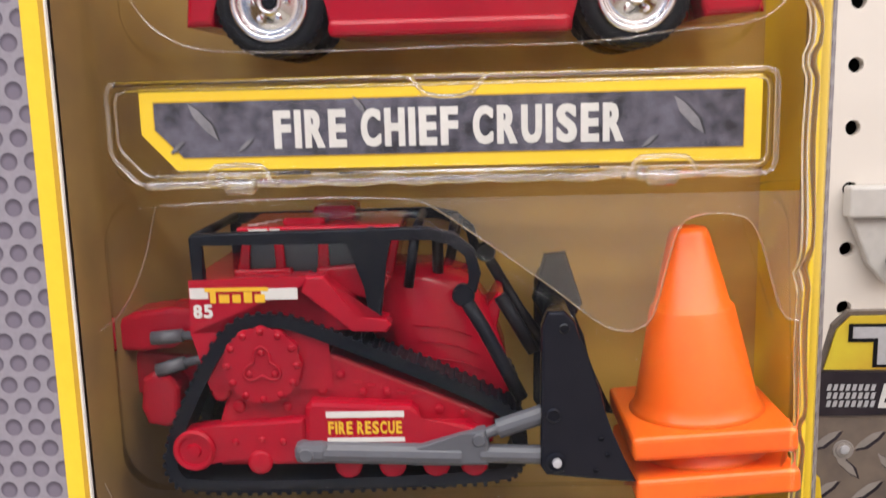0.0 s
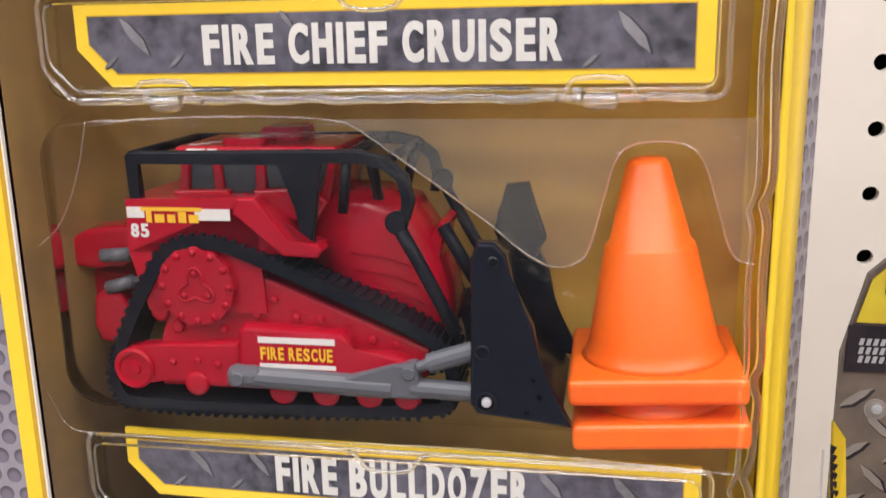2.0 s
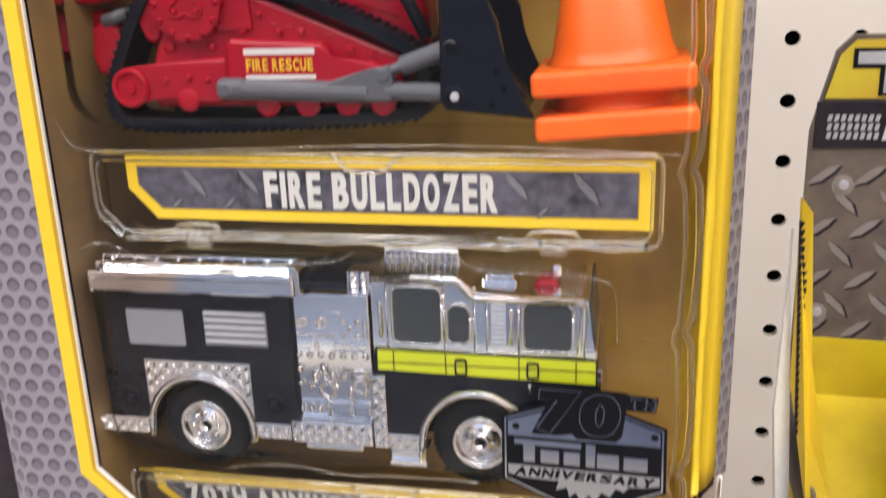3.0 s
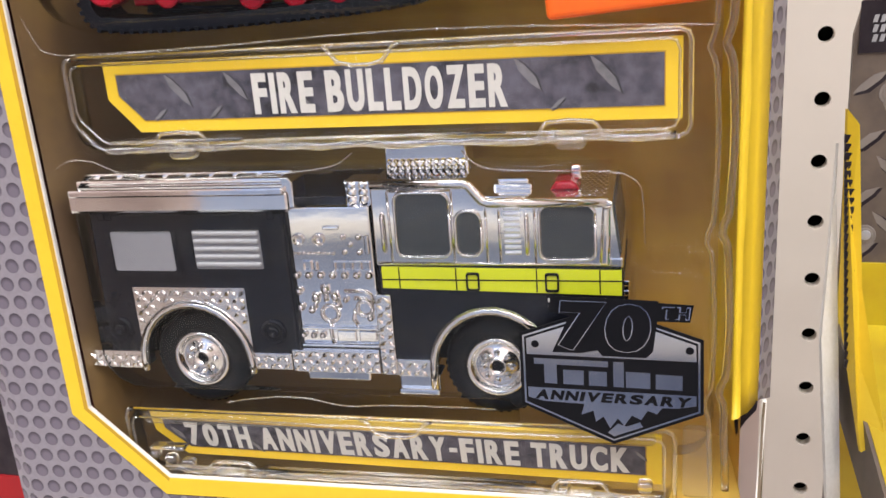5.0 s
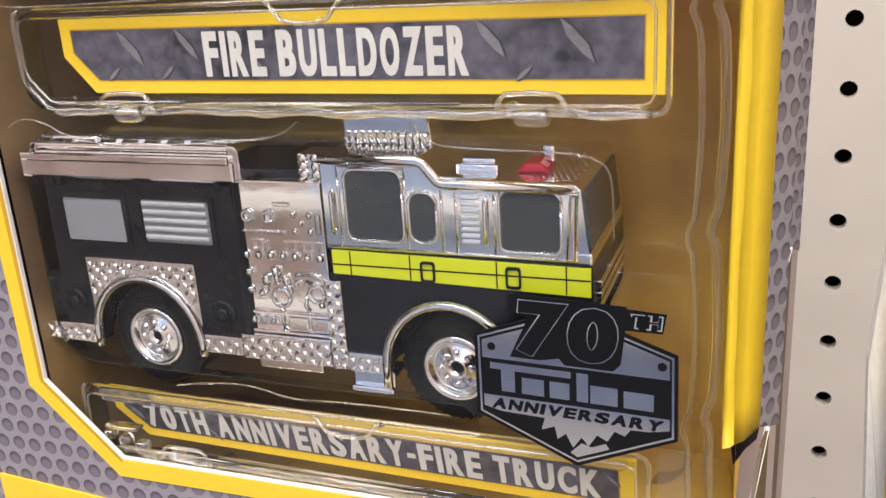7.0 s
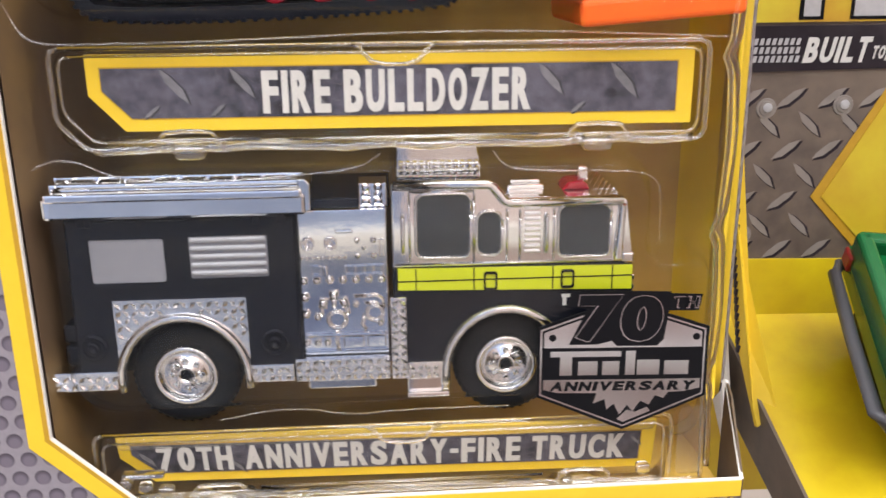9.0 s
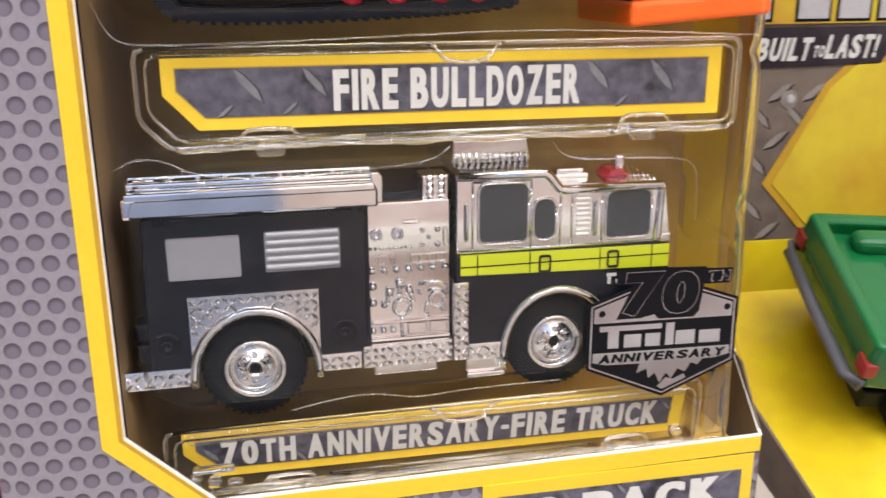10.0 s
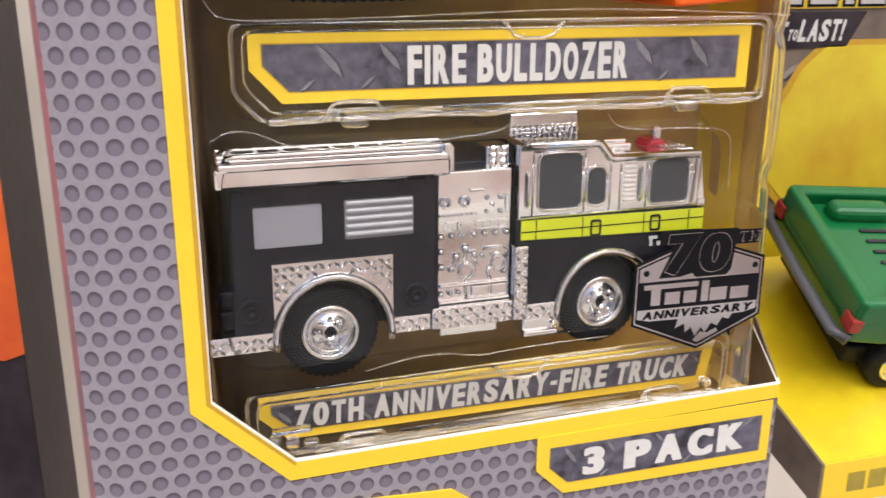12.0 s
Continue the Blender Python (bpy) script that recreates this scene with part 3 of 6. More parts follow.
    i = [(-3.8, 2.4), (45.2, 1.9), (45.2, -6.4), (0.2, -5.8), (-3.8, -2.0)]
    bm = new_bm()
    prism(bm, o, -0.55, -0.27)
    panel = part("count_panel", bm, YELLOW, pack, "grey count panel with yellow border")
    bm = new_bm()
    prism(bm, i, -0.66, -0.551)
    part("printed_field", bm, PLATE, panel)
    lozenges("tread_mark", [(0.6, 0.2, 2.4, 0.5, -55), (9.6, 0.6, 1.6, 0.4, -55), (20.5, 0.9, 1.5, 0.35, -50), (41.8, 1.0, 1.9, 0.3, 30), (8.2, -5.0, 1.4, 0.3, 35), (27.4, -5.2, 1.5, 0.3, 35)], -0.66, LOZENGE, panel)
    lettering("lettering", "3", 3.4, 8.2, -4.9, 1.3, -0.68, LETTER, panel, fat=0.12, bold=0.045)
    lettering("lettering", "PACK", 12.6, 41.0, -5.1, 1.2, -0.68, LETTER, panel, fat=0.12, bold=0.045)
    bm = new_bm()
    prism(bm, [(-82.5, 0.6), (-24.0, -3.0), (-19.5, -6.4), (-14, -14), (-12, -60), (-82.5, -60)], -0.5, -0.02)
    part("logo_panel", bm, YELLOW, pack, "plain yellow printed panel")


POCKETS = ((-60.0, 37.6, 137.0, 152.0), (-60.0, 38.2, 68.5, 83.6), (-61.0, 36.4, 6.8, 20.8))
NOTCHES = (162, 153, 122, 96, 81, 53, 26)


def blister_edge(z):
    return 43.4 - sum(1.0 * math.exp(-((z - n) / 1.6) ** 2) for n in NOTCHES) + 0.25 * math.sin(z * 0.21)


def blister_details(sheet):
    """The thicker, brighter lines of the moulding: pocket rims, ledges, snap tabs and creases."""
    def rod(name, pts, r, mat=CLEAR_RIM):
        bm = new_bm()
        tube(bm, pts, r, 14)
        ob = part(name, bm, mat, sheet, smooth=True)
        ob.visible_shadow = False
        return ob

    for a, b, c, d in POCKETS:
        low = c
        for o, y, r in ((0.0, 1.9, 0.38), (1.6, 0.9, 0.2)):
            x0, x1, z0, z1 = a + o, b - o, c + o * 0.8, d - o * 0.7
            pts = [(x0 + 1.6, y, z1), (-4, y, z1), (x1 - 1.6, y, z1), (x1 - 0.4, y, z1 - 0.5), (x1, y, z1 - 1.6), (x1, y, z0 + 1.6), (x1 - 0.5, y, z0 + 0.5), (x1 - 1.6, y, z0), (x0 + 5.2, y, z0), (x0 + 3.6, y, z0 + 0.6), (x0 + 0.6, y, z0 + 3.8), (x0, y, z0 + 5.2), (x0, y, z1 - 1.6), (x0 + 0.4, y, z1 - 0.4), (x0 + 1.6, y, z1)]
            rod("pocket_rim", pts, r)
        if low < 10:
            c = low + 1.7
        rod("ledge_line", [(a + 5 + k * (b - a - 7) / 70, 1.9 + 0.5 * noise.noise(Vector((k * 0.31, c, 0))) + 0.12 * noise.noise(Vector((k * 0.9, c, 5))), c + 0.1 + 0.5 * noise.noise(Vector((k * 0.27, c, 9)))) for k in range(71)], 0.7 if low > 10 else 0.42)
        rod("ledge_line", [(a + 7, 0.7, c + 1.5), (-30, 0.6, c + 1.6)], 0.3)
        rod("ledge_line", [(-26, 0.7, c + 1.4), (12, 0.6, c + 1.5)], 0.25)
        for t0 in (-45.5, 16.5):
            rod("tab_arch", [(t0 - 1.2, 1.2, c - 0.2), (t0, 1.0, c + 0.4), (t0 + 0.6, 0.9, c + 2.0), (t0 + 1.4, 0.9, c + 2.7), (t0 + 4.6, 0.8, c + 2.9), (t0 + 8.0, 0.9, c + 2.7), (t0 + 8.8, 0.9, c + 2.0), (t0 + 9.4, 1.0, c + 0.4), (t0 + 10.6, 1.2, c - 0.2)], 0.34)
            for x0, x1, z0, z1, y0 in ((t0 + 2.2, t0 + 7.2, c - 1.6, c + 0.9, 0.1), (t0 + 0.8, t0 + 3.0, c - 0.6, c + 1.6, 0.8)):
                bm = new_bm()
                box(bm, x0, x1, y0, y0 + 3.0, z0, z1, 1.15, 3)
                ob = part("snap_tab", bm, CLEAR_RIM, sheet, smooth=True)
                ob.visible_shadow = False
        rod("pocket_dip", [(-16.0, 1.4, d), (-14.8, 1.2, d - 0.4), (-13.2, 1.0, d - 2.4), (-11, 1.0, d - 2.9), (-8, 1.0, d - 2.9), (-6.2, 1.0, d - 2.4), (-4.6, 1.2, d - 0.4), (-3.4, 1.4, d)], 0.32)
    # stepped foot of the sheet behind the lower border
    for x0, x1, z0, z1 in ((-57.6, -55.4, 10.6, 12.6), (-54.6, -52.2, 9.6, 11.8), (-51.4, -48.6, 9.2, 11.0), (-57.0, -50.0, 12.9, 13.7), (30.5, 33.0, 9.4, 11.6)):
        bm = new_bm()
        box(bm, x0, x1, 0.8, 3.0, z0, z1, 0.8, 3)
        ob = part("foot_step", bm, CLEAR_RIM, sheet, smooth=True)
        ob.visible_shadow = False
    rod("foot_line", [(-50.5 + k * 2.0, 1.0 + 0.2 * noise.noise(Vector((k * 0.4, 2, 0))), 8.7 + 0.15 * noise.noise(Vector((k * 0.5, 7, 0)))) for k in range(47)], 0.22)
    rod("foot_line", [(-34.0, 0.9, 10.6), (14.0, 0.9, 10.7)], 0.26)
    # creases of the cavities
    for pts in (
        [(-64.2, 65.9), (-61.0, 67.6), (-56.6, 66.9), (-53.1, 64.9), (-47.7, 63.7), (-34.1, 63.7), (-22.1, 64.5), (-15.1, 65.3), (-12.3, 67.4)],
        [(5.0, 67.4), (6.7, 65.1), (10.3, 64.1), (27.3, 63.9), (30.6, 62.6), (31.6, 60.4), (31.8, 52.5)],
        [(-39.9, 23.4), (-32.4, 24.8), (-25.4, 25.1), (-18.5, 23.4), (-11.9, 24.0), (-2.4, 24.2), (8.1, 24.1)],
        [(-52.9, 134.1), (-33.7, 134.9), (-15.1, 134.6), (-11.1, 132.4), (-2.3, 126.1), (5.7, 120.3), (11.3, 115.6), (14.2, 114.0), (17.0, 113.8), (19.2, 114.8), (20.4, 117.0), (23.0, 128.2), (24.6, 130.7), (28.6, 131.5), (33.0, 131.0), (35.2, 128.7), (38.4, 117.5), (39.6, 115.4), (42.0, 114.9)],
        [(-53.5, 134.0), (-56.0, 125.0), (-59.7, 117.9), (-63.6, 115.1)],
        [(-55.2, 164.5), (-53.6, 161.4), (-49.6, 157.9), (-43.9, 156.2), (-29.7, 155.8), (-8.0, 156.2), (11.3, 156.0), (23.0, 157.6), (33.0, 158.0), (37.4, 160.2), (39.4, 164.6)],
        [(-65.0, 90.3), (-62.9, 85.4), (-60.4, 84.4), (-56.0, 84.2), (-36.5, 84.4), (-8.7, 85.4), (8.7, 85.4), (28.6, 84.6), (41.5, 84.0)],
    ):
        line = [Vector((x, 0.75, z)) for x, z in pts]
        for _ in range(2):
            line = line[:1] + [a.lerp(b, f) for a, b in zip(line, line[1:]) for f in (0.25, 0.75)] + line[-1:]
        rod("crease", line, 0.14, CLEAR_CREASE)
    for dx, y, r in ((-1.6, 1.8, 0.4), (0.9, 6.0, 0.65)):
        rod("edge_line", [(blister_edge(z) + dx, y, z) for z in np.linspace(8, WIN_TOP - 6, 150)], r, CLEAR_CREASE)
    # flat sheet added in the outline of the pale reflection above the dozer
    bm = new_bm()
    prism(bm, [(-15.1, 134.4), (-11.1, 132.2), (-2.3, 125.9), (5.7, 120.1), (11.3, 115.4), (14.2, 113.8), (17.0, 113.6), (19.4, 114.7), (20.6, 117.0), (23.2, 128.1), (24.7, 130.5), (28.6, 131.3), (33.0, 130.8), (35.0, 128.5), (38.2, 117.4), (39.6, 115.2), (41.5, 114.8), (41.5, 134.4)], 0.70, 0.74)
    ob = part("sheen_sheet", bm, CLEAR_SHEEN, sheet, "added flat sheet whose haze stands for the blister's reflection")
    ob.visible_shadow = False
    for x0, x1, z0, z1 in ((-57.5, 33.5, 18.0, 20.2), (37.6, 42.0, 9.0, 22.0)):
        bm = new_bm()
        prism(bm, rounded(x0, x1, z0, z1, 1.0), 1.9, 2.1)
        ob = part("shelf_face", bm, CLEAR_SHELF, sheet)
        ob.visible_shadow = False


def blister(pack):
    """One clear moulded sheet: pockets over the name cards, cavities over the toys, a rounded edge on the open side."""
    x0, x1, z0, z1 = -64.5, 45.6, 6.0, WIN_TOP - 4
    nx, nz = 330, 640

    def rr(x, z, a, b, c, d, r):
        qx, qz = abs(x - (a + b) / 2) - (b - a) / 2 + r, abs(z - (c + d) / 2) - (d - c) / 2 + r
        return math.hypot(max(qx, 0), max(qz, 0)) + min(max(qx, qz), 0) - r

    def step(d, w):
        t = min(max(0.5 - d / w, 0.0), 1.0)
        return t * t * (3 - 2 * t)

    pockets, edge = POCKETS, blister_edge

    def height(x, z):
        y = 8.0
        # toy cavities stand forward
        y -= 7.0 * step(rr(x, z, -63, 42, 88, 135.0, 7), 3.0)
        y -= 7.0 * step(rr(x, z, -64, 31, 24.5, 66.0, 8), 3.0)
        y -= 7.0 * step(rr(x, z, 11, 42, 16, 49, 5), 2.5)
        y -= 7.0 * step(rr(x, z, -58, 36, 155, 238, 8), 3.0)
        y = max(y, 1.0)
        # the roof of the dozer's cavity slopes back, but for a hood over the cones
        if 86 < z < 135 and -30 < x < 44:
            zc = min(131.5, max(108.5, 131.0 - (x + 14) * 0.70))
            hood = 1.0 - step(max(abs(x - 29.5) - (10.5 - 0.30 * max(0, z - 108)), z - 131.0), 1.6)
            lift = z - zc
            if lift > 0:
                y += (0.17 * lift + 0.5 * min(1.0, lift / 1.2)) * hood
        for a, b, c, d in pockets:
            dd = rr(x, z, a, b, c, d, 3.0)
            y += (2.2 - y) * step(dd, 1.6)
            if -7 < dd < 3:
                # rounded bead round the pocket, wider ledge below
                y -= 0.9 * math.exp(-((dd + 0.9) / 0.75) ** 2)
                y -= 1.3 * math.exp(-((z - c - 0.4) / 1.1) ** 2) * step(rr(x, z, a + 3, b - 2, c - 3, c + 3, 1), 1.5)
                for t0 in (-45.5, 16.5):
                    y += 1.5 * step(rr(x, z, t0, t0 + 9.5, c - 1.2, c + 2.9, 1.2), 0.9)
                    y -= 1.9 * step(rr(x, z, t0 + 2.2, t0 + 7.3, c - 1.0, c + 1.2, 0.9), 1.0)
                y += 1.3 * step(rr(x, z, -14.5, -5.5, d - 2.6, d + 1.2, 1.5), 1.4)
        y = max(y, 0.35)
        e = edge(z)
        if x > e - 1.8:
            t = (x - (e - 1.8)) / 3.6
            y = y + (11.0 - y) * min(1.0, t * t)
        y += 0.12 * noise.noise(Vector((x * 0.06, z * 0.06, 0.3))) + 0.05 * noise.noise(Vector((x * 0.25, z * 0.25, 4.0)))
        return y

    vs, fs = [], []
    for k in range(nz + 1):
        z = z0 + (z1 - z0) * k / nz
        for i in range(nx + 1):
            x = x0 + (x1 - x0) * i / nx
            vs.append((x * MM, height(x, z) * MM, z * MM))
    for k in range(nz):
        for i in range(nx):
            a = k * (nx + 1) + i
            fs.append((a, a + 1, a + nx + 2, a + nx + 1))
    me = bpy.data.meshes.new("clear_blister")
    me.from_pydata(vs, [], fs)
    me.materials.append(CLEAR)
    me.materials.append(CLEAR_VEILED)
    # the veil of reflections over the lower cavity is put in as added haze
    me.polygons.foreach_set("material_index", [1 if z0 + (z1 - z0) * k / nz < 68.0 else 0 for k in range(nz) for i in range(nx)])
    me.polygons.foreach_set("use_smooth", [True] * len(me.polygons))
    ob = new("clear_blister", me)
    ob.parent = pack
    ob.visible_shadow = False
    tagged(ob, "clear moulded plastic blister with bright creases")
    blister_details(ob)


def badge(pack):
    """Shield sticker on the blister; the maker's word is left as plain bars."""
    y = -0.1
    out = [(12.4, 38.2), (24, 42.4), (28, 42.4), (40.4, 38.2), (40.6, 25.8), (27.0, 19.6), (12.4, 25.8)]
    bm = new_bm()
    prism(bm, out, y - 0.15, y, 0.0)
    b = part("badge_sticker", bm, BADGE_BLACK, pack, "black and silver anniversary shield sticker")
    b.matrix_basis = pose(0.0265, -0.0005, 0, 0, 0, -3.2) @ pose(-0.0265, 0, 0)
    y -= 0.15
    inn = [(12.9, 37.8), (24, 41.9), (28, 41.9), (39.9, 37.8), (40.1, 26.1), (27.0, 20.2), (12.9, 26.1)]
    in2 = [(13.2, 37.6), (24, 41.6), (28, 41.6), (39.6, 37.6), (39.8, 26.3), (27.0, 20.5), (13.2, 26.3)]
    bm = new_bm()
    ring(bm, inn, in2, y - 0.03, y - 0.001)
    part("silver_line", bm, BADGE_FOIL, b)
    bm = new_bm()
    prism(bm, [(13.5, 37.3), (24, 41.2), (28, 41.2), (39.3, 37.3), (39.4, 34.6), (13.5, 34.6)], y - 0.03, y - 0.001)
    part("upper_foil", bm, BADGE_FOIL, b)
    bm = new_bm()
    prism(bm, [(13.5, 28.9), (39.5, 28.9), (39.5, 27.2), (36.8, 26.6), (34.4, 26.5), (33.6, 25.4), (32.2, 25.9), (31.2, 24.2), (29.8, 24.9), (28.6, 23.0), (27.6, 24.2), (26.4, 22.4), (25.4, 24.4), (24.2, 23.4), (23.8, 25.3), (21.9, 24.5), (22.4, 26.4), (16.0, 26.5), (13.5, 27.1)], y - 0.03, y - 0.001)
    part("lower_foil", bm, BADGE_FOIL, b)
    bm = new_bm()
    prism(bm, [(26.0, 21.6), (27.0, 21.0), (31.5, 23.0), (31.0, 23.8), (29, 22.9), (27.6, 23.3)], y - 0.03, y - 0.001)
    part("foil_fleck", bm, BADGE_FOIL, b)
    # plain bars in the place of the maker's word
    bars("mark_bar", [(14.6, 26.2, 33.0, 34.0), (16.2, 18.2, 29.7, 33.0), (19.2, 22.4, 29.7, 32.2), (23.2, 26.0, 29.7, 32.2), (27.0, 28.6, 29.7, 34.0), (28.9, 32.6, 29.7, 32.4), (33.4, 37.4, 29.7, 32.2)], y - 0.01, BADGE_FOIL, b, "plain silver bar", 0.05)
    lettering("lettering", "ANNIVERSARY", 14.8, 38.6, 26.9, 28.5, y - 0.04, BADGE_BLACK, b, slant=0.25, fat=0.06, bold=0.03)
    bm = new_bm()
    prism(bm, [(17.6, 44.6), (26.0, 44.5), (33.8, 44.3), (33.8, 44.0), (38.9, 43.8), (38.4, 41.0), (33.6, 41.0), (33.0, 36.0), (32.0, 34.9), (25.4, 34.9), (24.6, 35.8), (22.0, 35.2), (17.6, 35.2), (20.4, 41.4), (17.2, 42.0)], y - 0.09, y - 0.04)
    num = part("numeral_patch", bm, BADGE_BLACK, b)
    lettering("lettering", "7", 18.55, 25.65, 35.65, 43.95, y - 0.10, BADGE_FOIL, num, fat=0.07, bold=0.05, slant=0.12)
    lettering("lettering", "7", 18.7, 25.5, 35.8, 43.8, y - 0.18, BADGE_BLACK, num, fat=0.06, bold=0.04, slant=0.12)
    lettering("lettering", "0", 25.75, 32.75, 35.65, 43.75, y - 0.10, BADGE_FOIL, num, fat=0.07, bold=0.05, slant=0.08)
    lettering("lettering", "0", 25.9, 32.6, 35.8, 43.6, y - 0.18, BADGE_BLACK, num, fat=0.06, bold=0.04, slant=0.08)
    lettering("lettering", "TH", 34.2, 38.4, 41.4, 43.5, y - 0.10, BADGE_FOIL, num, fat=0.07, bold=0.03, slant=0.1)
    lettering("lettering", "TH", 34.4, 38.2, 41.6, 43.3, y - 0.18, BADGE_BLACK, num, fat=0.03, bold=0.0, slant=0.1)
    for x in (14.9, 38.4):
        bm = new_bm()
        lathe(bm, x, 36.4, [(0.62, y - 0.05), (0.62, y - 0.001)], 12)
        part("printed_rivet", bm, BADGE_BLACK, b)


def toy_package():
    pack = thing("toy_package", PACK, "three-vehicle toy package with yellow-framed clear window", "toy package")
    carton(pack)
    name_plate(pack, "FIRE CHIEF CRUISER", -56.6, 36.0, 138.8, 151.2, 4.6, -36.2, 16.0, 141.9, 147.6,
               [(-47.0, 146.2, 3.6, 0.75, -52), (25.5, 145.6, 3.6, 0.8, -52), (-51.2, 142.4, 1.5, 0.3, 38), (-40.6, 142.6, 1.6, 0.3, 40), (-23.2, 148.2, 1.6, 0.4, -55), (19.8, 141.9, 1.5, 0.3, 40)])
    name_plate(pack, "FIRE BULLDOZER", -56.8, 37.2, 70.3, 82.1, 6.7, -30.2, 11.5, 72.8, 79.4,
               [(-43.6, 77.2, 3.5, 0.7, -52), (-33.2, 77.6, 3.0, 0.6, -52), (14.6, 77.6, 3.2, 0.7, -52), (26.2, 77.2, 3.6, 0.75, -52), (-47.4, 73.2, 1.6, 0.3, 38), (-37.2, 73.4, 1.6, 0.3, 40), (19.0, 73.0, 1.5, 0.3, 40), (-21.0, 74.4, 1.6, 0.4, -52)])
    name_plate(pack, "70TH ANNIVERSARY-FIRE TRUCK", -58.6, 34.4, 8.3, 18.8, 5.4, -52.2, 29.2, 10.7, 16.3,
               [(-54.0, 13.6, 2.0, 0.5, -50), (-39.0, 12.0, 2.6, 0.4, -50), (31.0, 14.6, 1.4, 0.3, -50), (-22.5, 16.0, 1.4, 0.4, -50)], lean=13)
    blister(pack)
    badge(pack)
    return pack


# ---- toys ----
def tread_area(name, rects, y, parent, pitch=1.3):
    """Raised tread marks over plates of chrome."""
    spots = []
    for x0, x1, z0, z1, hole in rects:
        k = 0
        z = z0 + 0.7
        while z < z1 - 0.4:
            x = x0 + 0.75
            while x < x1 - 0.4:
                if not hole or math.hypot(x - hole[0], z - hole[1]) > hole[2]:
                    spots.append((x, z, 0.94, 0.42, 45 if (round((x - x0) / pitch) + k) % 2 else -45))
                x += pitch
            z += 0.98 * pitch
            k += 1
    bm = new_bm()
    for x, z, l, w, a in spots:
        c, s = math.cos(radians(a)), math.sin(radians(a))
        base = [bm.verts.new(Vector((x + u * c - v * s, y + 0.02, z + u * s + v * c)) * MM) for u, v in ((-l, 0), (0, -w), (l, 0), (0, w))]
        top = [bm.verts.new(Vector((x + u * c, y - 0.30, z + u * s)) * MM) for u in (-0.45 * l, 0.45 * l)]
        bm.faces.new((base[0], base[1], top[0]))
        bm.faces.new((base[1], base[2], top[1]))
        bm.faces.new((base[1], top[1], top[0]))
        bm.faces.new((base[2], base[3], top[1]))
        bm.faces.new((base[3], base[0], top[0]))
        bm.faces.new((base[3], top[0], top[1]))
    return tagged(part(name, bm, CHROME_TREAD, parent), kind="stuff")


def wheel(parent, cx, cz, tyre_r, rim_r, y, spokes=8, deep=9.0):
    bm = new_bm()
    prof = [(rim_r * 0.98, y + 1.6), (rim_r + 0.2, y + 0.2), (rim_r + 0.9, y - 0.15), (tyre_r - 0.9, y + 0.1), (tyre_r - 0.2, y + 0.8), (tyre_r, y + 1.6), (tyre_r, y + deep - 1.2), (tyre_r - 0.8, y + deep)]
    lathe(bm, cx, cz, prof, 48)
    t = part("wheel", bm, TYRE, parent, "black rubber tyre on a chrome rim", smooth=True)
    bm = new_bm()
    for i in range(40):
        a = 2 * math.pi * i / 40
        c, s = math.cos(a), math.sin(a)
        r0, r1, w = tyre_r - 0.4, tyre_r + 0.06, 0.30
        pts = [(cx + r * c - u * s, cz + r * s + u * c) for r, u in ((r0, -w), (r1, -w), (r1, w), (r0, w))]
        prism(bm, pts, y + 0.9, y + deep - 1.0)
    part("tread", bm, TYRE, t)
    bm = new_bm()
    lathe(bm, cx, cz, [(rim_r + 0.25, y + 1.0), (rim_r + 0.25, y - 0.3), (rim_r - 0.1, y - 0.55), (rim_r - 0.7, y - 0.4), (rim_r - 1.0, y + 0.5), (rim_r * 0.72, y + 0.7), (rim_r * 0.66, y + 0.2), (rim_r * 0.36, y + 0.1), (rim_r * 0.31, y - 0.35), (rim_r * 0.25, y - 0.4), (rim_r * 0.2, y + 0.3), (0.3, y + 0.4)], 40)
    rim = part("rim", bm, CHROME_TREAD, t, smooth=True)
    bm = new_bm()
    for i in range(spokes):
        a = 2 * math.pi * i / spokes
        lathe(bm, cx + rim_r * 0.50 * math.cos(a), cz + rim_r * 0.50 * math.sin(a), [(0.52, y + 0.4), (0.50, y - 0.25), (0.2, y - 0.5)], 10)
    part("wheel_nut", bm, CHROME_TREAD, rim)
    bm = new_bm()
    lathe(bm, cx, cz, [(rim_r * 0.16, y + 0.6), (rim_r * 0.15, y + 0.1), (0.2, y + 0.05)], 16)
    part("hub_hole", bm, BLACK, rim)
    return t


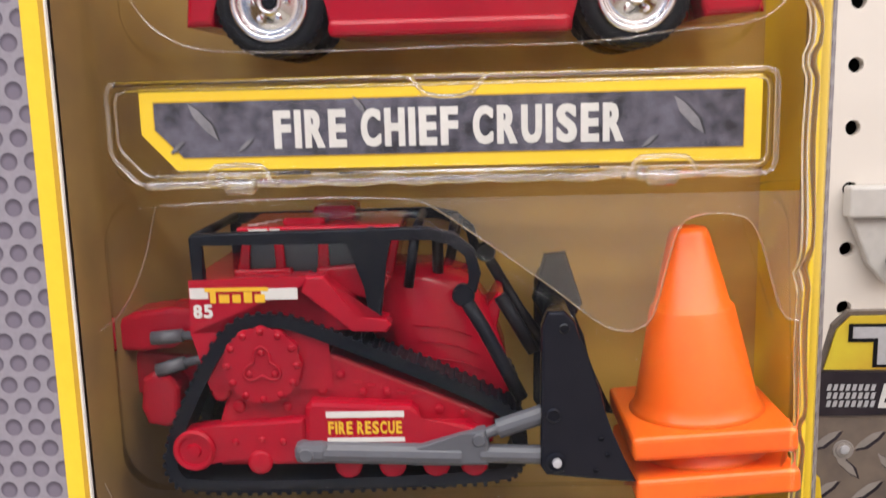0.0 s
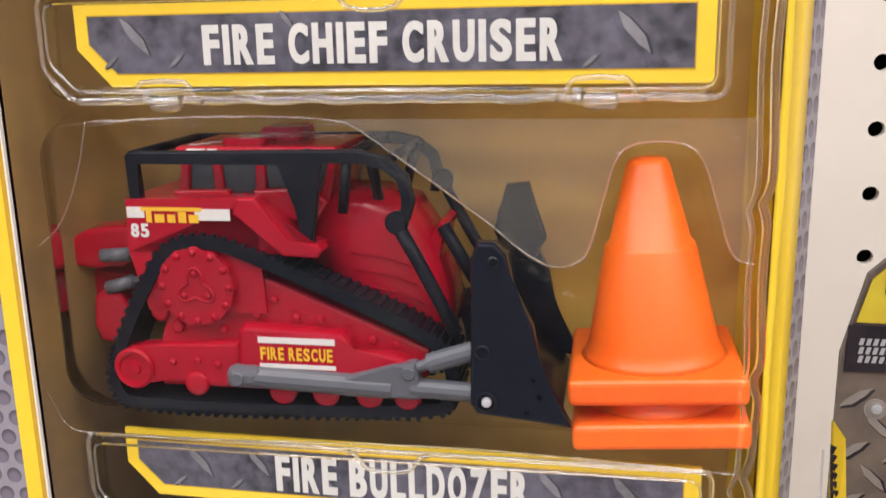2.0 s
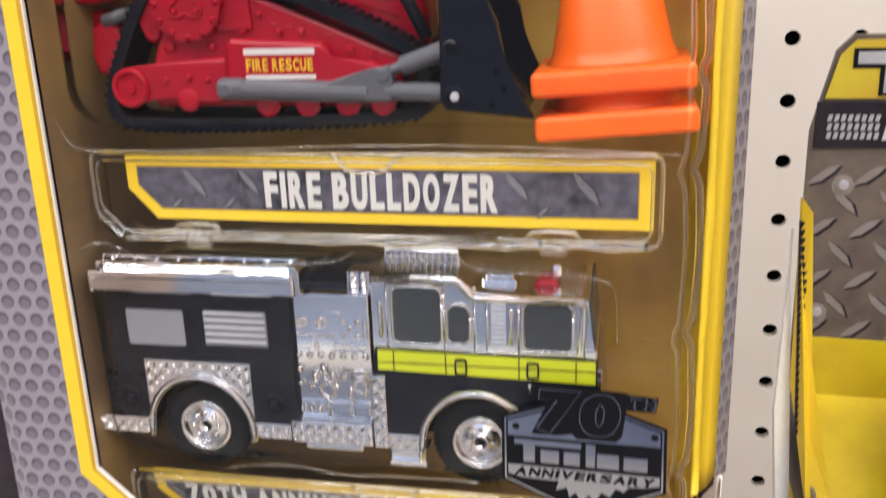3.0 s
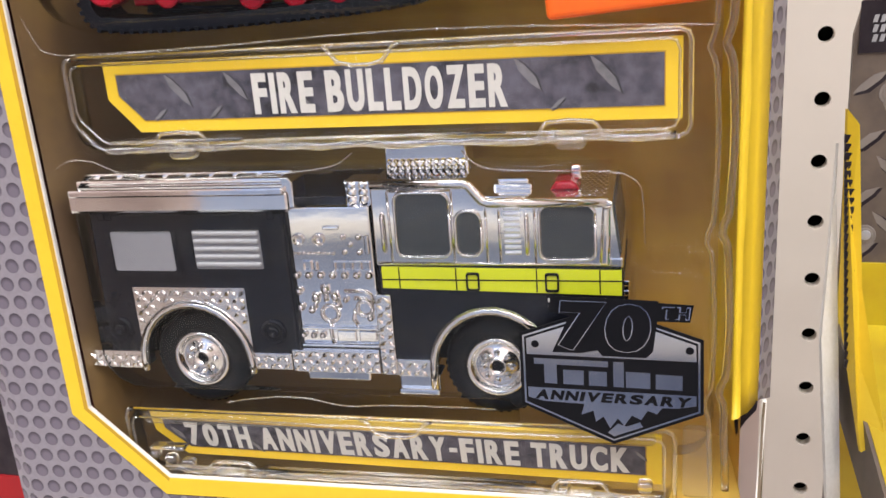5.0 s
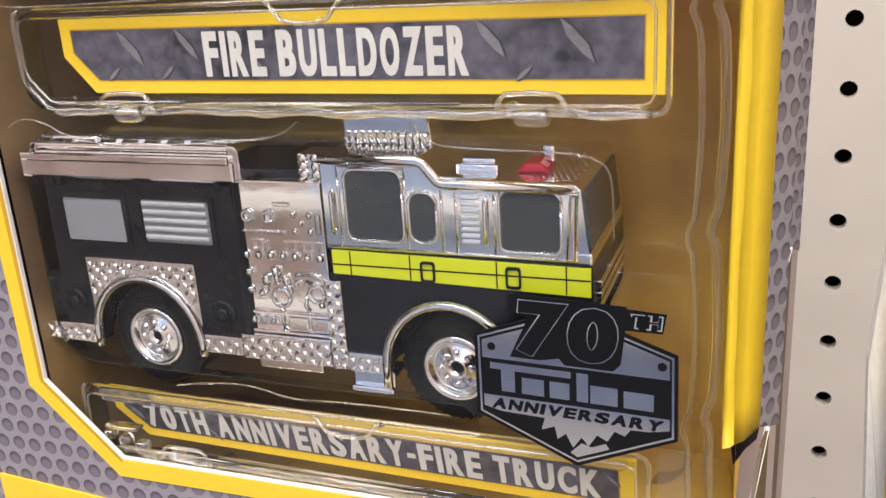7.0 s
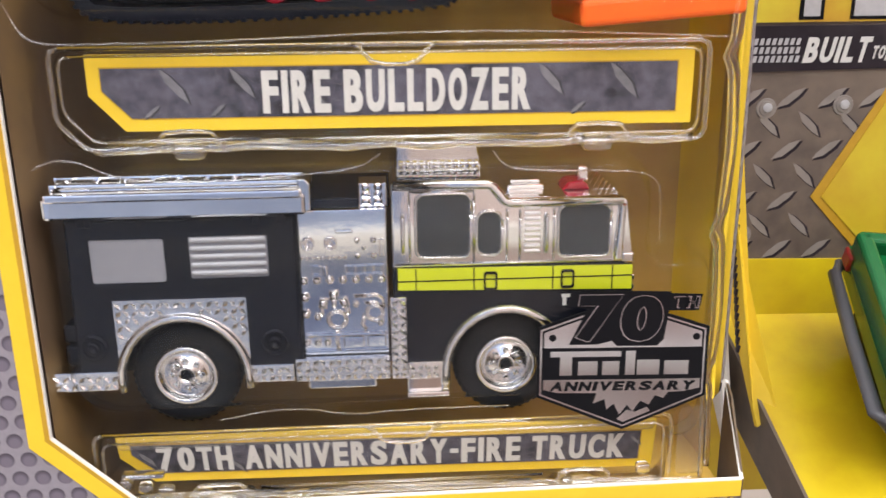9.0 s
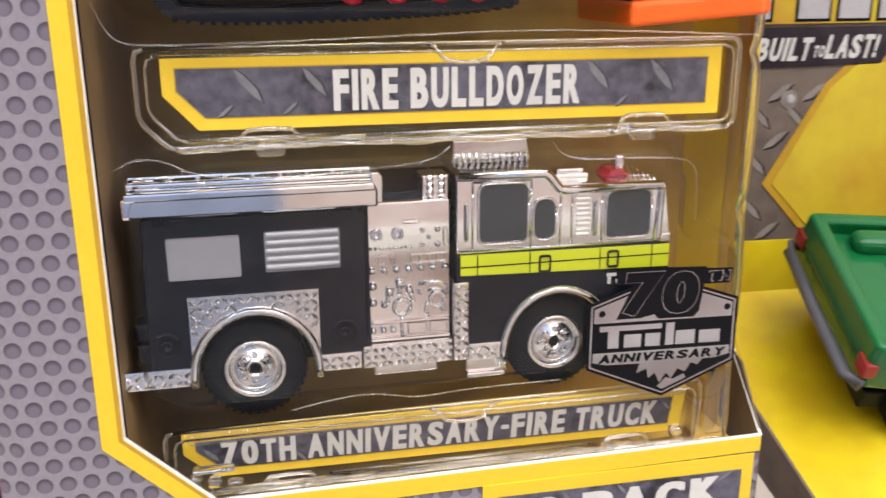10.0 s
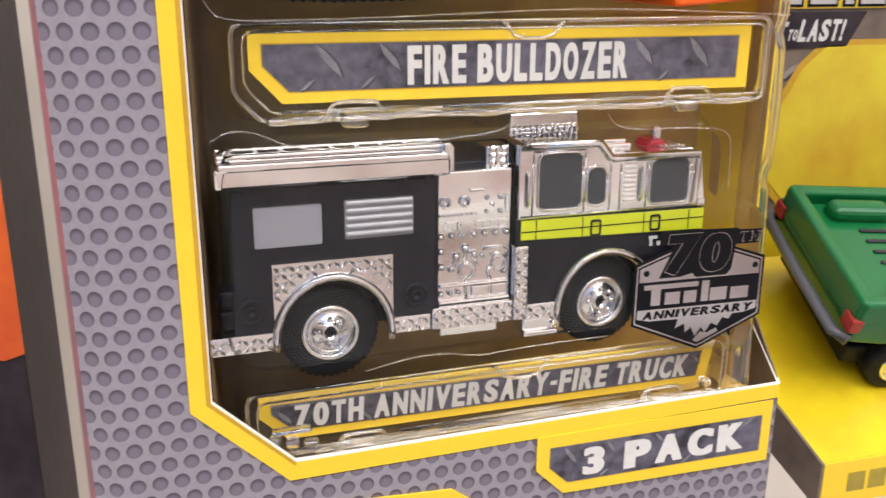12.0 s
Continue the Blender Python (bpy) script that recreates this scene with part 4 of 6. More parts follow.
def fire_truck():
    tr = thing("fire_truck", PACK, "black and chrome toy fire truck held in the clear blister", "toy truck")
    Y = 3.0
    # rear box
    bm = new_bm()
    prism(bm, [(-61.6, 57.4), (-26.0, 57.4), (-26.0, 29.5), (-34.6, 29.5), (-35.6, 34.5), (-38.5, 38.6), (-42.2, 40.8), (-45.2, 41.4), (-48.4, 40.8), (-52.0, 38.6), (-54.8, 34.5), (-55.4, 30.5), (-62.2, 31.2)], Y, Y + 26, 0.5)
    part("rear_body", bm, NAVY, tr, "glossy black equipment body")
    for x0, x1, z0, z1 in ((-58.2, -46.4, 46.9, 54.4), (-42.9, -30.3, 47.4, 54.6)):
        bm = new_bm()
        ring(bm, rounded(x0 - 0.9, x1 + 0.9, z0 - 0.9, z1 + 0.9, 0.6), rounded(x0, x1, z0, z1, 0.4), Y - 0.35, Y + 0.2)
        part("locker_frame", bm, NAVY, tr)
    bm = new_bm()
    prism(bm, rounded(-58.0, -46.6, 47.1, 54.2, 0.4), Y - 0.1, Y + 0.2)
    part("locker_panel", bm, SILVER, tr, "flat silver locker panel")
    bm = new_bm()
    prism(bm, rounded(-42.7, -30.5, 47.5, 54.4, 0.3), Y - 0.05, Y + 0.2)
    sh = part("roller_shutter", bm, SILVER, tr, "silver ribbed roller shutter")
    for i in range(5):
        bm = new_bm()
        z = 48.0 + i * 1.36
        box(bm, -42.5, -30.7, Y - 0.55, Y, z, z + 0.82, 0.3)
        part("shutter_slat", bm, SILVER_LIGHT, sh)
    for x in (-59.0, -57.6, -32.0, -28.0):
        bm = new_bm()
        box(bm, x - 0.6, x + 0.6, Y - 0.6, Y + 0.4, 56.2, 58.2, 0.2)
        part("rack_bracket", bm, NAVY, tr)
    for cx in (-59.2, -30.2):
        bm = new_bm()
        lathe(bm, cx, 36.2, [(2.4, Y + 0.2), (2.3, Y - 0.5), (2.0, Y - 0.8), (1.7, Y - 0.7), (1.6, Y - 0.1), (1.1, Y - 0.1), (0.95, Y - 0.7), (0.7, Y - 0.9), (0.2, Y - 0.6)], 14)
        part("hose_port", bm, NAVY, tr)
    for z0, z1 in ((32.4, 36.0), (36.4, 39.6)):
        bm = new_bm()
        box(bm, -64.4, -61.4, Y + 1.0, Y + 6, z0, z1, 0.9, 3)
        part("rear_lamp_pod", bm, NAVY, tr)
    # ladder rack
    bm = new_bm()
    box(bm, -64.0, -24.1, Y - 1.6, Y + 4.0, 57.8, 61.2, 0.5)
    rk = part("ladder_rack", bm, CHROME, tr, "chrome ladder rack with rails")
    for y0, z0, z1 in ((Y - 2.0, 60.6, 62.0), (Y + 0.6, 61.4, 63.0), (Y + 3.2, 62.2, 63.6)):
        bm = new_bm()
        box(bm, -63.4, -24.6, y0, y0 + 1.5, z0, z1, 0.35)
        part("rail", bm, CHROME, rk)
    bm = new_bm()
    for i in range(9):
        lathe(bm, -61 + i * 4.3, 62.6, [(0.5, Y + 1.2), (0.5, Y + 4.4)], 8)
    part("rung", bm, CHROME, rk)
    bm = new_bm()
    prism(bm, [(-25.2, 57.9), (-23.3, 58.4), (-23.3, 62.6), (-24.0, 63.4), (-25.2, 63.4)], Y - 1.0, Y + 4.5, 0.2)
    part("rack_end", bm, CHROME, rk)
    # chrome wheel surround, arch lip, bumper
    bm = new_bm()
    n = 14
    arc = [(-45.0 + 10.2 * math.cos(radians(180 - 180 * i / n)), 30.2 + 11.0 * math.sin(radians(180 - 180 * i / n))) for i in range(n + 1)]
    prism(bm, [(-55.4, 44.2), (-55.4, 30.4)] + arc + [(-34.4, 30.4), (-34.4, 44.2)], Y - 0.45, Y + 0.1)
    fp = part("wheel_surround", bm, CHROME_TREAD, tr, "chrome tread-plate wheel surround")
    tread_area("raised_tread", [(-55.4, -34.4, 31, 44.2, (-45.0, 30.2, 12.0))], Y - 0.45, fp)

    def arch(cx, cz, r, a0, a1, feet):
        bm = new_bm()
        pts = [(cx - r, Y - 0.6, cz - feet)] + [(cx + r * math.cos(radians(180 - a)), Y - 0.6, cz + r * 1.05 * math.sin(radians(180 - a))) for a in range(a0, a1 + 1, 12)] + [(cx + r, Y - 0.6, cz - feet)]
        tube(bm, pts, 0.75, 12)
        part("arch_trim", bm, CHROME, tr, smooth=True)

    arch(-45.0, 30.4, 10.3, 0, 180, 1.8)
    arch(7.6, 30.4, 10.0, 0, 180, 3.6)
    for x0, x1, z0, z1, yo in ((-66.4, -55.4, 28.6, 31.9, 0.2), (-34.4, -27.4, 29.2, 32.3, 0.0), (-27.2, -11.6, 29.1, 33.2, -0.3), (-11.4, -8.7, 29.0, 43.4, -0.4), (-8.7, -2.6, 28.8, 31.9, -0.2)):
        bm = new_bm()
        box(bm, x0, x1, Y - 0.5 + yo, Y + 3.0, z0, z1, 0.2)
        p = part("step_plate", bm, CHROME_TREAD, tr, "chrome tread-plate running board")
        tread_area("raised_tread", [(x0, x1, z0, z1, None)], Y - 0.5 + yo, p)
    for x0, x1, z0, z1 in ((-25.3, -13.9, 27.0, 29.3), (-8.9, -1.8, 25.3, 28.6)):
        bm = new_bm()
        box(bm, x0, x1, Y + 0.6, Y + 5, z0, z1, 0.35)
        part("hanging_step", bm, CHROME, tr)
    bm = new_bm()
    box(bm, -8.9, -1.8, Y - 0.3, Y + 1.5, 25.2, 26.2, 0.3)
    part("step_lip", bm, CHROME, tr)
    # pump panel
    bm = new_bm()
    box(bm, -25.8, -11.6, Y + 1.2, Y + 24, 33.2, 57.8, 0.25)
    pp = part("pump_panel", bm, CHROME, tr, "chrome pump panel with gauges and valves")
    y = Y + 1.2
    def turned(name, spots, prof, n=14):
        for cx, cz, r in spots:
            bm = new_bm()
            lathe(bm, cx, cz, [(r * k, y - h) for k, h in prof], n)
            part(name, bm, CHROME, pp, smooth=True)

    turned("gauge", [(-24.3, 52.3, 1.0), (-20.7, 52.3, 1.0)], ((1.1, -0.1), (1.08, 0.45), (0.92, 0.6), (0.76, 0.5), (0.68, 0.05), (0.05, 0.02)), 20)
    turned("stud", [(-16.4, 52.7, 0.45), (-13.8, 52.7, 0.5), (-15.3, 51.4, 0.4), (-16.4, 50.1, 0.45), (-13.8, 50.1, 0.5)], ((1.1, -0.1), (1.0, 0.35), (0.6, 0.55), (0.1, 0.6)), 10)
    turned("stud", [(-25.3 + k * 0.86, 49.9, 0.3) for k in range(9)], ((1.1, -0.1), (1.0, 0.3), (0.6, 0.45), (0.1, 0.5)), 8)
    turned("knob", [(-25.2 + k * 2.1, 46.1, 0.62) for k in range(7)], ((1.15, -0.1), (1.05, 0.4), (0.75, 0.75), (0.1, 0.85)), 12)
    turned("knob", [(-25.1, 43.3, 0.7), (-25.1, 40.4, 0.7), (-23.2, 39.9, 0.6), (-25.2, 35.3, 0.55), (-23.4, 35.3, 0.55), (-21.8, 35.3, 0.55), (-17.0, 41.8, 0.5), (-13.0, 38.6, 0.55)], ((1.15, -0.1), (1.05, 0.5), (0.75, 0.9), (0.1, 1.0)), 12)
    for x0, x1, z0, z1, h in ((-19.8, -17.0, 54.0, 54.6, 0.5), (-12.9, -12.1, 49.8, 53.0, 0.4), (-22.0, -21.3, 46.9, 48.5, 0.5), (-25.4, -12.0, 36.4, 36.95, 0.7), (-19.2, -15.8, 34.2, 36.2, 0.5), (-15.3, -12.2, 34.2, 36.2, 0.45), (-25.6, -11.8, 33.3, 33.9, 0.9), (-18.6, -12.2, 46.95, 47.25, 0.4), (-18.6, -12.2, 48.35, 48.65, 0.4)):
        bm = new_bm()
        box(bm, x0, x1, y - h, y + 0.1, z0, z1, 0.2, 2)
        part("fitting", bm, CHROME, pp)
    for k in range(5):
        bm = new_bm()
        box(bm, -18.6 + k * 1.5, -18.2 + k * 1.5, y - 0.4, y + 0.1, 46.95, 48.6, 0.12)
        part("fitting", bm, CHROME, pp)
    bm = new_bm()
    ring(bm, rounded(-24.1, -22.4, 46.8, 48.6, 0.2), rounded(-23.75, -22.75, 47.15, 48.25, 0.1), y - 0.5, y)
    part("fitting", bm, CHROME, pp)
    # bottle-shaped valves, leaning a little
    for cx, cz, lean_x, r in ((-22.4, 42.0, 0.3, 0.75), (-20.5, 43.4, 0.0, 0.8), (-18.6, 42.1, -0.5, 0.7)):
        bm = new_bm()
        tube(bm, [(cx + lean_x, y - 0.2, cz + 0.9), (cx, y - 0.2, cz - 0.6)], r, 12)
        tube(bm, [(cx, y - 0.2, cz - 0.5), (cx - lean_x * 0.8, y - 0.2, cz - 1.9)], r * 0.55, 10)
        part("valve", bm, CHROME, pp, smooth=True)
    for cx, cz, r in ((-20.1, 39.2, 1.45), (-13.9, 40.2, 1.3)):
        bm = new_bm()
        tube(bm, [(cx + r * math.cos(a * math.pi / 10), y - 0.15, cz + r * math.sin(a * math.pi / 10)) for a in range(21)], 0.36, 8)
        part("pipe_ring", bm, CHROME, pp, smooth=True)
    for pts in ([(-20.1, 37.8), (-20.3, 35.6), (-20.0, 33.8)], [(-17.2, 43.2), (-13.6, 43.3), (-12.6, 42.6), (-12.3, 41.0)], [(-15.6, 42.0), (-13.6, 41.9), (-13.0, 41.2)], [(-15.6, 40.0), (-16.0, 38.2), (-15.4, 37.2)]):
        bm = new_bm()
        tube(bm, [(px, y - 0.1, pz) for px, pz in pts], 0.36, 8)
        part("pipe", bm, CHROME, pp, smooth=True)
    bm = new_bm()
    box(bm, -26.3, -25.7, Y + 0.4, Y + 24, 31, 57.6, 0.1)
    part("body_gap", bm, BLACK, tr)
    # deck behind the cab
    bm = new_bm()
    box(bm, -25.0, -11.0, Y + 5, Y + 24, 57.0, 58.6, 0.2)
    part("deck", bm, NAVY, tr)
    bm = new_bm()
    box(bm, -16.0, -11.4, Y + 3.0, Y + 8, 57.6, 61.6, 0.3)
    fit = part("deck_fitting", bm, CHROME, tr)
    bm = new_bm()
    for i in range(2):
        for k in range(3):
            lathe(bm, -14.8 + i * 2.0, 58.6 + k * 1.2, [(0.8, Y + 3.0), (0.7, Y + 2.5), (0.3, Y + 2.3)], 10)
    part("connector", bm, CHROME, fit)
    # cab
    bm = new_bm()
    prism(bm, [(-10.8, 48.2), (-10.8, 61.9), (-10.0, 62.4), (4.6, 62.3), (7.4, 59.4), (26.0, 59.2), (27.0, 58.4), (28.0, 48.6), (28.2, 48.2)], Y, Y + 25, 0.9, 4)
    cab = part("cab", bm, CHROME, tr, "chrome crew cab with smoked windows")
    bm = new_bm()
    tube(bm, [(-10.6, Y, 61.7), (4.4, Y, 61.7), (5.2, Y, 61.4), (7.2, Y, 58.9), (8.0, Y, 58.6), (26.2, Y, 58.5)], 0.85, 14)
    part("roof_rail", bm, CHROME, cab, smooth=True)
    for x0, x1, z0, z1, r in ((-6.7, 1.5, 50.0, 60.0, 1.2), (3.0, 6.5, 50.2, 57.0, 1.4), (16.2, 24.1, 49.6, 57.6, 1.0)):
        bm = new_bm()
        loop = rounded(x0 - 0.3, x1 + 0.3, z0 - 0.3, z1 + 0.3, r + 0.3)
        tube(bm, [(x, Y - 0.1, z) for x, z in loop + loop[:1]], 0.28, 10)
        w = part("side_window", bm, CHROME, cab, "smoked window in a chrome frame", smooth=True)
        bm = new_bm()
        prism(bm, rounded(x0, x1, z0, z1, r), Y - 0.05, Y + 0.3)
        part("pane", bm, GLASS_DARK, w)
    for x0, z0, x1, z1 in ((-8.0, 48.8, -8.0, 60.6), (2.3, 48.8, 2.3, 60.6), (7.6, 48.8, 7.6, 57.6), (9.7, 48.8, 9.7, 57.4), (15.2, 48.8, 15.2, 57.8), (-8.0, 60.6, 2.3, 60.6), (15.2, 57.8, 24.8, 57.8), (-10.4, 48.7, 27.8, 48.5)):
        bm = new_bm()
        tube(bm, [(x0, Y, z0), (x1, Y, z1)], 0.22, 10)
        part("door_seam", bm, CHROME, cab, smooth=True)
    for i in range(9):
        bm = new_bm()
        z = 50.2 + i * 0.9
        box(bm, 10.4, 13.0, Y - 0.4, Y + 0.2, z, z + 0.52, 0.16, 2)
        part("louvre", bm, SILVER_CHROME, cab)
    for x0, x1, z0, z1 in ((13.6, 14.3, 50.2, 56.6), (-9.4, -8.8, 50.6, 57.0)):
        bm = new_bm()
        xm = (x0 + x1) / 2
        tube(bm, [(xm, Y + 0.1, z0), (xm, Y - 0.5, z0 + 0.5), (xm, Y - 0.5, z1 - 0.5), (xm, Y + 0.1, z1)], 0.34, 10)
        part("grab_handle", bm, CHROME, cab, smooth=True)
    bm = new_bm()
    prism(bm, [(24.9, 48.4), (26.6, 48.4), (26.8, 58.0), (25.5, 58.0)], Y - 0.7, Y + 0.8, 0.6, 4)
    part("door_pillar", bm, CHROME, cab)
    bm = new_bm()
    prism(bm, [(26.9, 50.0), (28.3, 50.0), (27.4, 57.6), (26.9, 57.8)], Y + 1.2, Y + 23.5, 0.2)
    part("windscreen", bm, GLASS_DARK, cab, "smoked windscreen")
    bm = new_bm()
    box(bm, 26.4, 28.6, Y - 0.2, Y + 24, 47.9, 49.8, 0.4)
    part("front_ledge", bm, CHROME, cab)
    # knurled roof
    bm = new_bm()
    for i in range(21):
        for k in range(14):
            x, yy = 7.8 + i * 0.88 + (0.44 if k % 2 else 0), Y + 1.6 + k * 1.2
            lathe(bm, x, 0, [(0.34, 59.2), (0.26, 59.28), (0.08, 59.31)], 5, "z", yy)
    tagged(part("roof_tread", bm, CHROME_TREAD, cab), kind="stuff")
    bm = new_bm()
    prism(bm, [(-10.0, 62.2), (4.0, 62.2), (4.0, 63.0), (3.6, 66.5), (-9.8, 66.5)], Y + 7, Y + 12, 0.3)
    ac = part("roof_unit", bm, CHROME, cab, "chrome roof unit with ribbed front")
    bm = new_bm()
    for i in range(12):
        for k in range(2):
            lathe(bm, -9.0 + i * 1.12, 62.9 + k * 0.95, [(0.52, Y + 7.1), (0.45, Y + 6.5 + 0.2 * k), (0.2, Y + 6.3 + 0.2 * k)], 8)
    part("rib", bm, CHROME, ac)
    bm = new_bm()
    box(bm, 8.2, 14.4, Y + 5, Y + 10, 59.2, 60.2, 0.3)
    box(bm, 8.8, 13.8, Y + 5.8, Y + 9.2, 60.1, 60.9, 0.3)
    part("roof_vent", bm, CHROME, cab)
    bm = new_bm()
    prism(bm, [(17.2, 59.2), (21.8, 59.2), (21.5, 60.1), (20.5, 60.8), (18.2, 60.6)], Y + 4.2, Y + 9, 0.5)
    part("beacon", bm, RED_LENS, cab, "red beacon")
    bm = new_bm()
    box(bm, 20.2, 22.0, Y + 7, Y + 9, 60.2, 62.6, 0.4)
    part("horn", bm, CHROME, cab)
    # stripe band and lower cab
    bm = new_bm()
    prism(bm, [(-10.8, 48.2), (28.4, 48.2), (28.6, 43.2), (28.2, 30.0), (17.4, 30.0), (17.0, 34.4), (14.4, 38.2), (11.0, 40.3), (7.6, 40.9), (4.2, 40.3), (0.8, 38.2), (-1.8, 34.4), (-2.4, 29.6), (-10.8, 29.6)], Y + 0.2, Y + 25, 0.4)
    lower = part("lower_cab", bm, NAVY, tr, "glossy black lower cab")
    bm = new_bm()
    prism(bm, [(-10.0, 44.4), (28.3, 43.5), (28.3, 47.6), (-10.0, 48.0)], Y - 0.15, Y + 0.3)
    st = part("lime_stripe", bm, LIME, tr, "lime yellow reflective stripe")
    bm = new_bm()
    for x0, x1, z0, z1 in ((-10.0, 28.3, 45.75, 45.98), (-7.2, -7.0, 44.3, 48.0), (2.2, 2.4, 44.2, 47.9), (15.1, 15.3, 43.9, 47.8), (24.9, 25.1, 43.7, 47.7)):
        box(bm, x0, x1, Y - 0.19, Y - 0.1, z0, z1)
    part("seam_line", bm, BADGE_BLACK, st)
    for cx in (5.0, 17.6):
        bm = new_bm()
        ring(bm, rounded(cx - 1.1, cx + 1.1, 44.0, 47.2, 0.5), rounded(cx - 0.8, cx + 0.8, 44.4, 46.8, 0.3), Y - 0.4, Y - 0.1)
        part("door_latch", bm, BADGE_BLACK, st)
    bm = new_bm()
    ring(bm, rounded(-6.6, -4.6, 40.0, 42.4, 0.3), rounded(-6.2, -5.0, 40.4, 42.0, 0.2), Y - 0.1, Y + 0.4)
    part("hatch", bm, NAVY, tr)
    bars("door_mark", [(16.8, 18.6, 42.2, 42.8), (17.0, 17.6, 40.8, 42.4), (18.6, 19.4, 40.8, 41.6)], Y + 0.2, LETTER, tr, "small white door mark")
    bm = new_bm()
    box(bm, 28.0, 30.4, Y + 1, Y + 24, 30, 40, 0.6)
    part("front_bumper", bm, CHROME, tr)
    bm = new_bm()
    for k in range(3):
        box(bm, 28.4, 29.4, Y + 2, Y + 23, 41 + k * 1.6, 42 + k * 1.6, 0.2)
    part("grille", bm, CHROME, tr)
    bm = new_bm()
    box(bm, -60, 26, Y + 5, Y + 21, 29.5, 34, 0.4)
    part("chassis", bm, BLACK, tr)
    for cx in (-45.4, 7.9):
        wheel(tr, cx, 30.0, 8.9, 5.0, Y + 1.6)
        wheel(tr, cx, 30.0, 8.9, 5.0, Y + 17)
    return tr


def resample(pts, step):
    out = []
    n = len(pts)
    for i in range(n):
        a, b = Vector(pts[i]), Vector(pts[(i + 1) % n])
        k = max(1, round((b - a).length / step))
        out += [a.lerp(b, j / k) for j in range(k)]
    return out


def smooth_loop(pts, times=2):
    pts = [Vector(p) for p in pts]
    for _ in range(times):
        out = []
        for i in range(len(pts)):
            a, b = pts[i], pts[(i + 1) % len(pts)]
            out += [a.lerp(b, 0.25), a.lerp(b, 0.75)]
        pts = out
    return pts


def fire_bulldozer():
    bd = thing("fire_bulldozer", PACK, "red toy fire bulldozer with black tracks and blade", "toy bulldozer")
    Y = 4.2
    loop = [(-44.5, 115.8), (-37.5, 116.6), (-31.0, 114.6), (-1.5, 102.0), (1.2, 97.0), (0.8, 90.5), (-3.0, 88.2), (-52.0, 86.6), (-56.6, 89.6), (-56.2, 95.5), (-49.5, 109.0)]

    def track(y0, y1):
        path = resample([tuple(p) for p in smooth_loop(loop, 2)], 1.7)
        c = Vector((-30, 99))
        bm = new_bm()
        n = len(path)
        rows = []
        for i, p in enumerate(path):
            t = (path[(i + 1) % n] - path[i - 1]).normalized()
            nrm = Vector((t.y, -t.x))
            if nrm.dot(p - c) < 0:
                nrm = -nrm
            q = p - nrm * 2.0
            rows.append([bm.verts.new(Vector(v) * MM) for v in ((p.x, y0, p.y), (p.x, y1, p.y), (q.x, y1, q.y), (q.x, y0, q.y))])
        for i in range(n):
            p, q = rows[i], rows[(i + 1) % n]
            for k in range(4):
                bm.faces.new((p[k], p[(k + 1) % 4], q[(k + 1) % 4], q[k]))
        tk = part("track", bm, BLACK, bd, "black rubbery crawler track")
        bm = new_bm()
        for i in range(n):
            p = path[i]
            t = (path[(i + 1) % n] - path[i - 1]).normalized()
            nrm = Vector((t.y, -t.x))
            if nrm.dot(p - c) < 0:
                nrm = -nrm
            pts = [p - t * 0.42 - nrm * 0.3, p + t * 0.42 - nrm * 0.3, p + t * 0.3 + nrm * 0.42, p - t * 0.3 + nrm * 0.42]
            prism(bm, [(v.x, v.y) for v in pts], y0 - 0.12, y1 + 0.1)
        part("track_cleat", bm, BLACK, tk)

    track(Y, Y + 8.5)
    track(Y + 20, Y + 28)
    # side frame
    bm = new_bm()
    prism(bm, [(-48.5, 96.0), (-44.6, 108.0), (-40.5, 112.6), (-35.0, 112.0), (-3.5, 99.0), (-4.0, 94.5), (-10, 91.0), (-48.0, 91.0)], Y + 1.6, Y + 7.5, 0.6)
    sf = part("side_frame", bm, RED, bd, "glossy red track frame")
    bm = new_bm()
    prism(bm, [(-39.8 + (6.15 + 0.22 * math.cos(12 * a)) * math.cos(a), 108.4 + (6.15 + 0.22 * math.cos(12 * a)) * math.sin(a)) for a in np.linspace(0, 2 * math.pi, 96, endpoint=False)], Y - 0.6, Y + 2.2, 0.35)
    hub = part("drive_hub", bm, RED, sf, "red sprocket hub with a scalloped rim", smooth=False)
    bm = new_bm()
    for i in range(12):
        a = 2 * math.pi * i / 12
        lathe(bm, -39.8 + 5.45 * math.cos(a), 108.4 + 5.45 * math.sin(a), [(0.62, Y - 0.5), (0.55, Y - 0.8), (0.2, Y - 0.95)], 10)
    part("hub_stud", bm, RED, hub, smooth=True)
    bm = new_bm()
    ring3 = [(-39.8 + r * math.cos(a), 108.2 + r * math.sin(a)) for a in np.linspace(0, 2 * math.pi, 61) for r in (2.35 + 0.85 * math.cos(3 * (a - math.pi / 2)),)]
    tube(bm, [(x, Y - 0.65, z) for x, z in ring3], 0.26, 8)
    for i in range(3):
        a = radians(90 + 120 * i)
        lathe(bm, -39.8 + 2.3 * math.cos(a), 108.2 + 2.3 * math.sin(a), [(0.62, Y - 0.5), (0.5, Y - 0.9), (0.2, Y - 1.0)], 12)
    part("hub_spider", bm, RED, hub, smooth=True)
    # bosses moulded on the frame
    bm = new_bm()
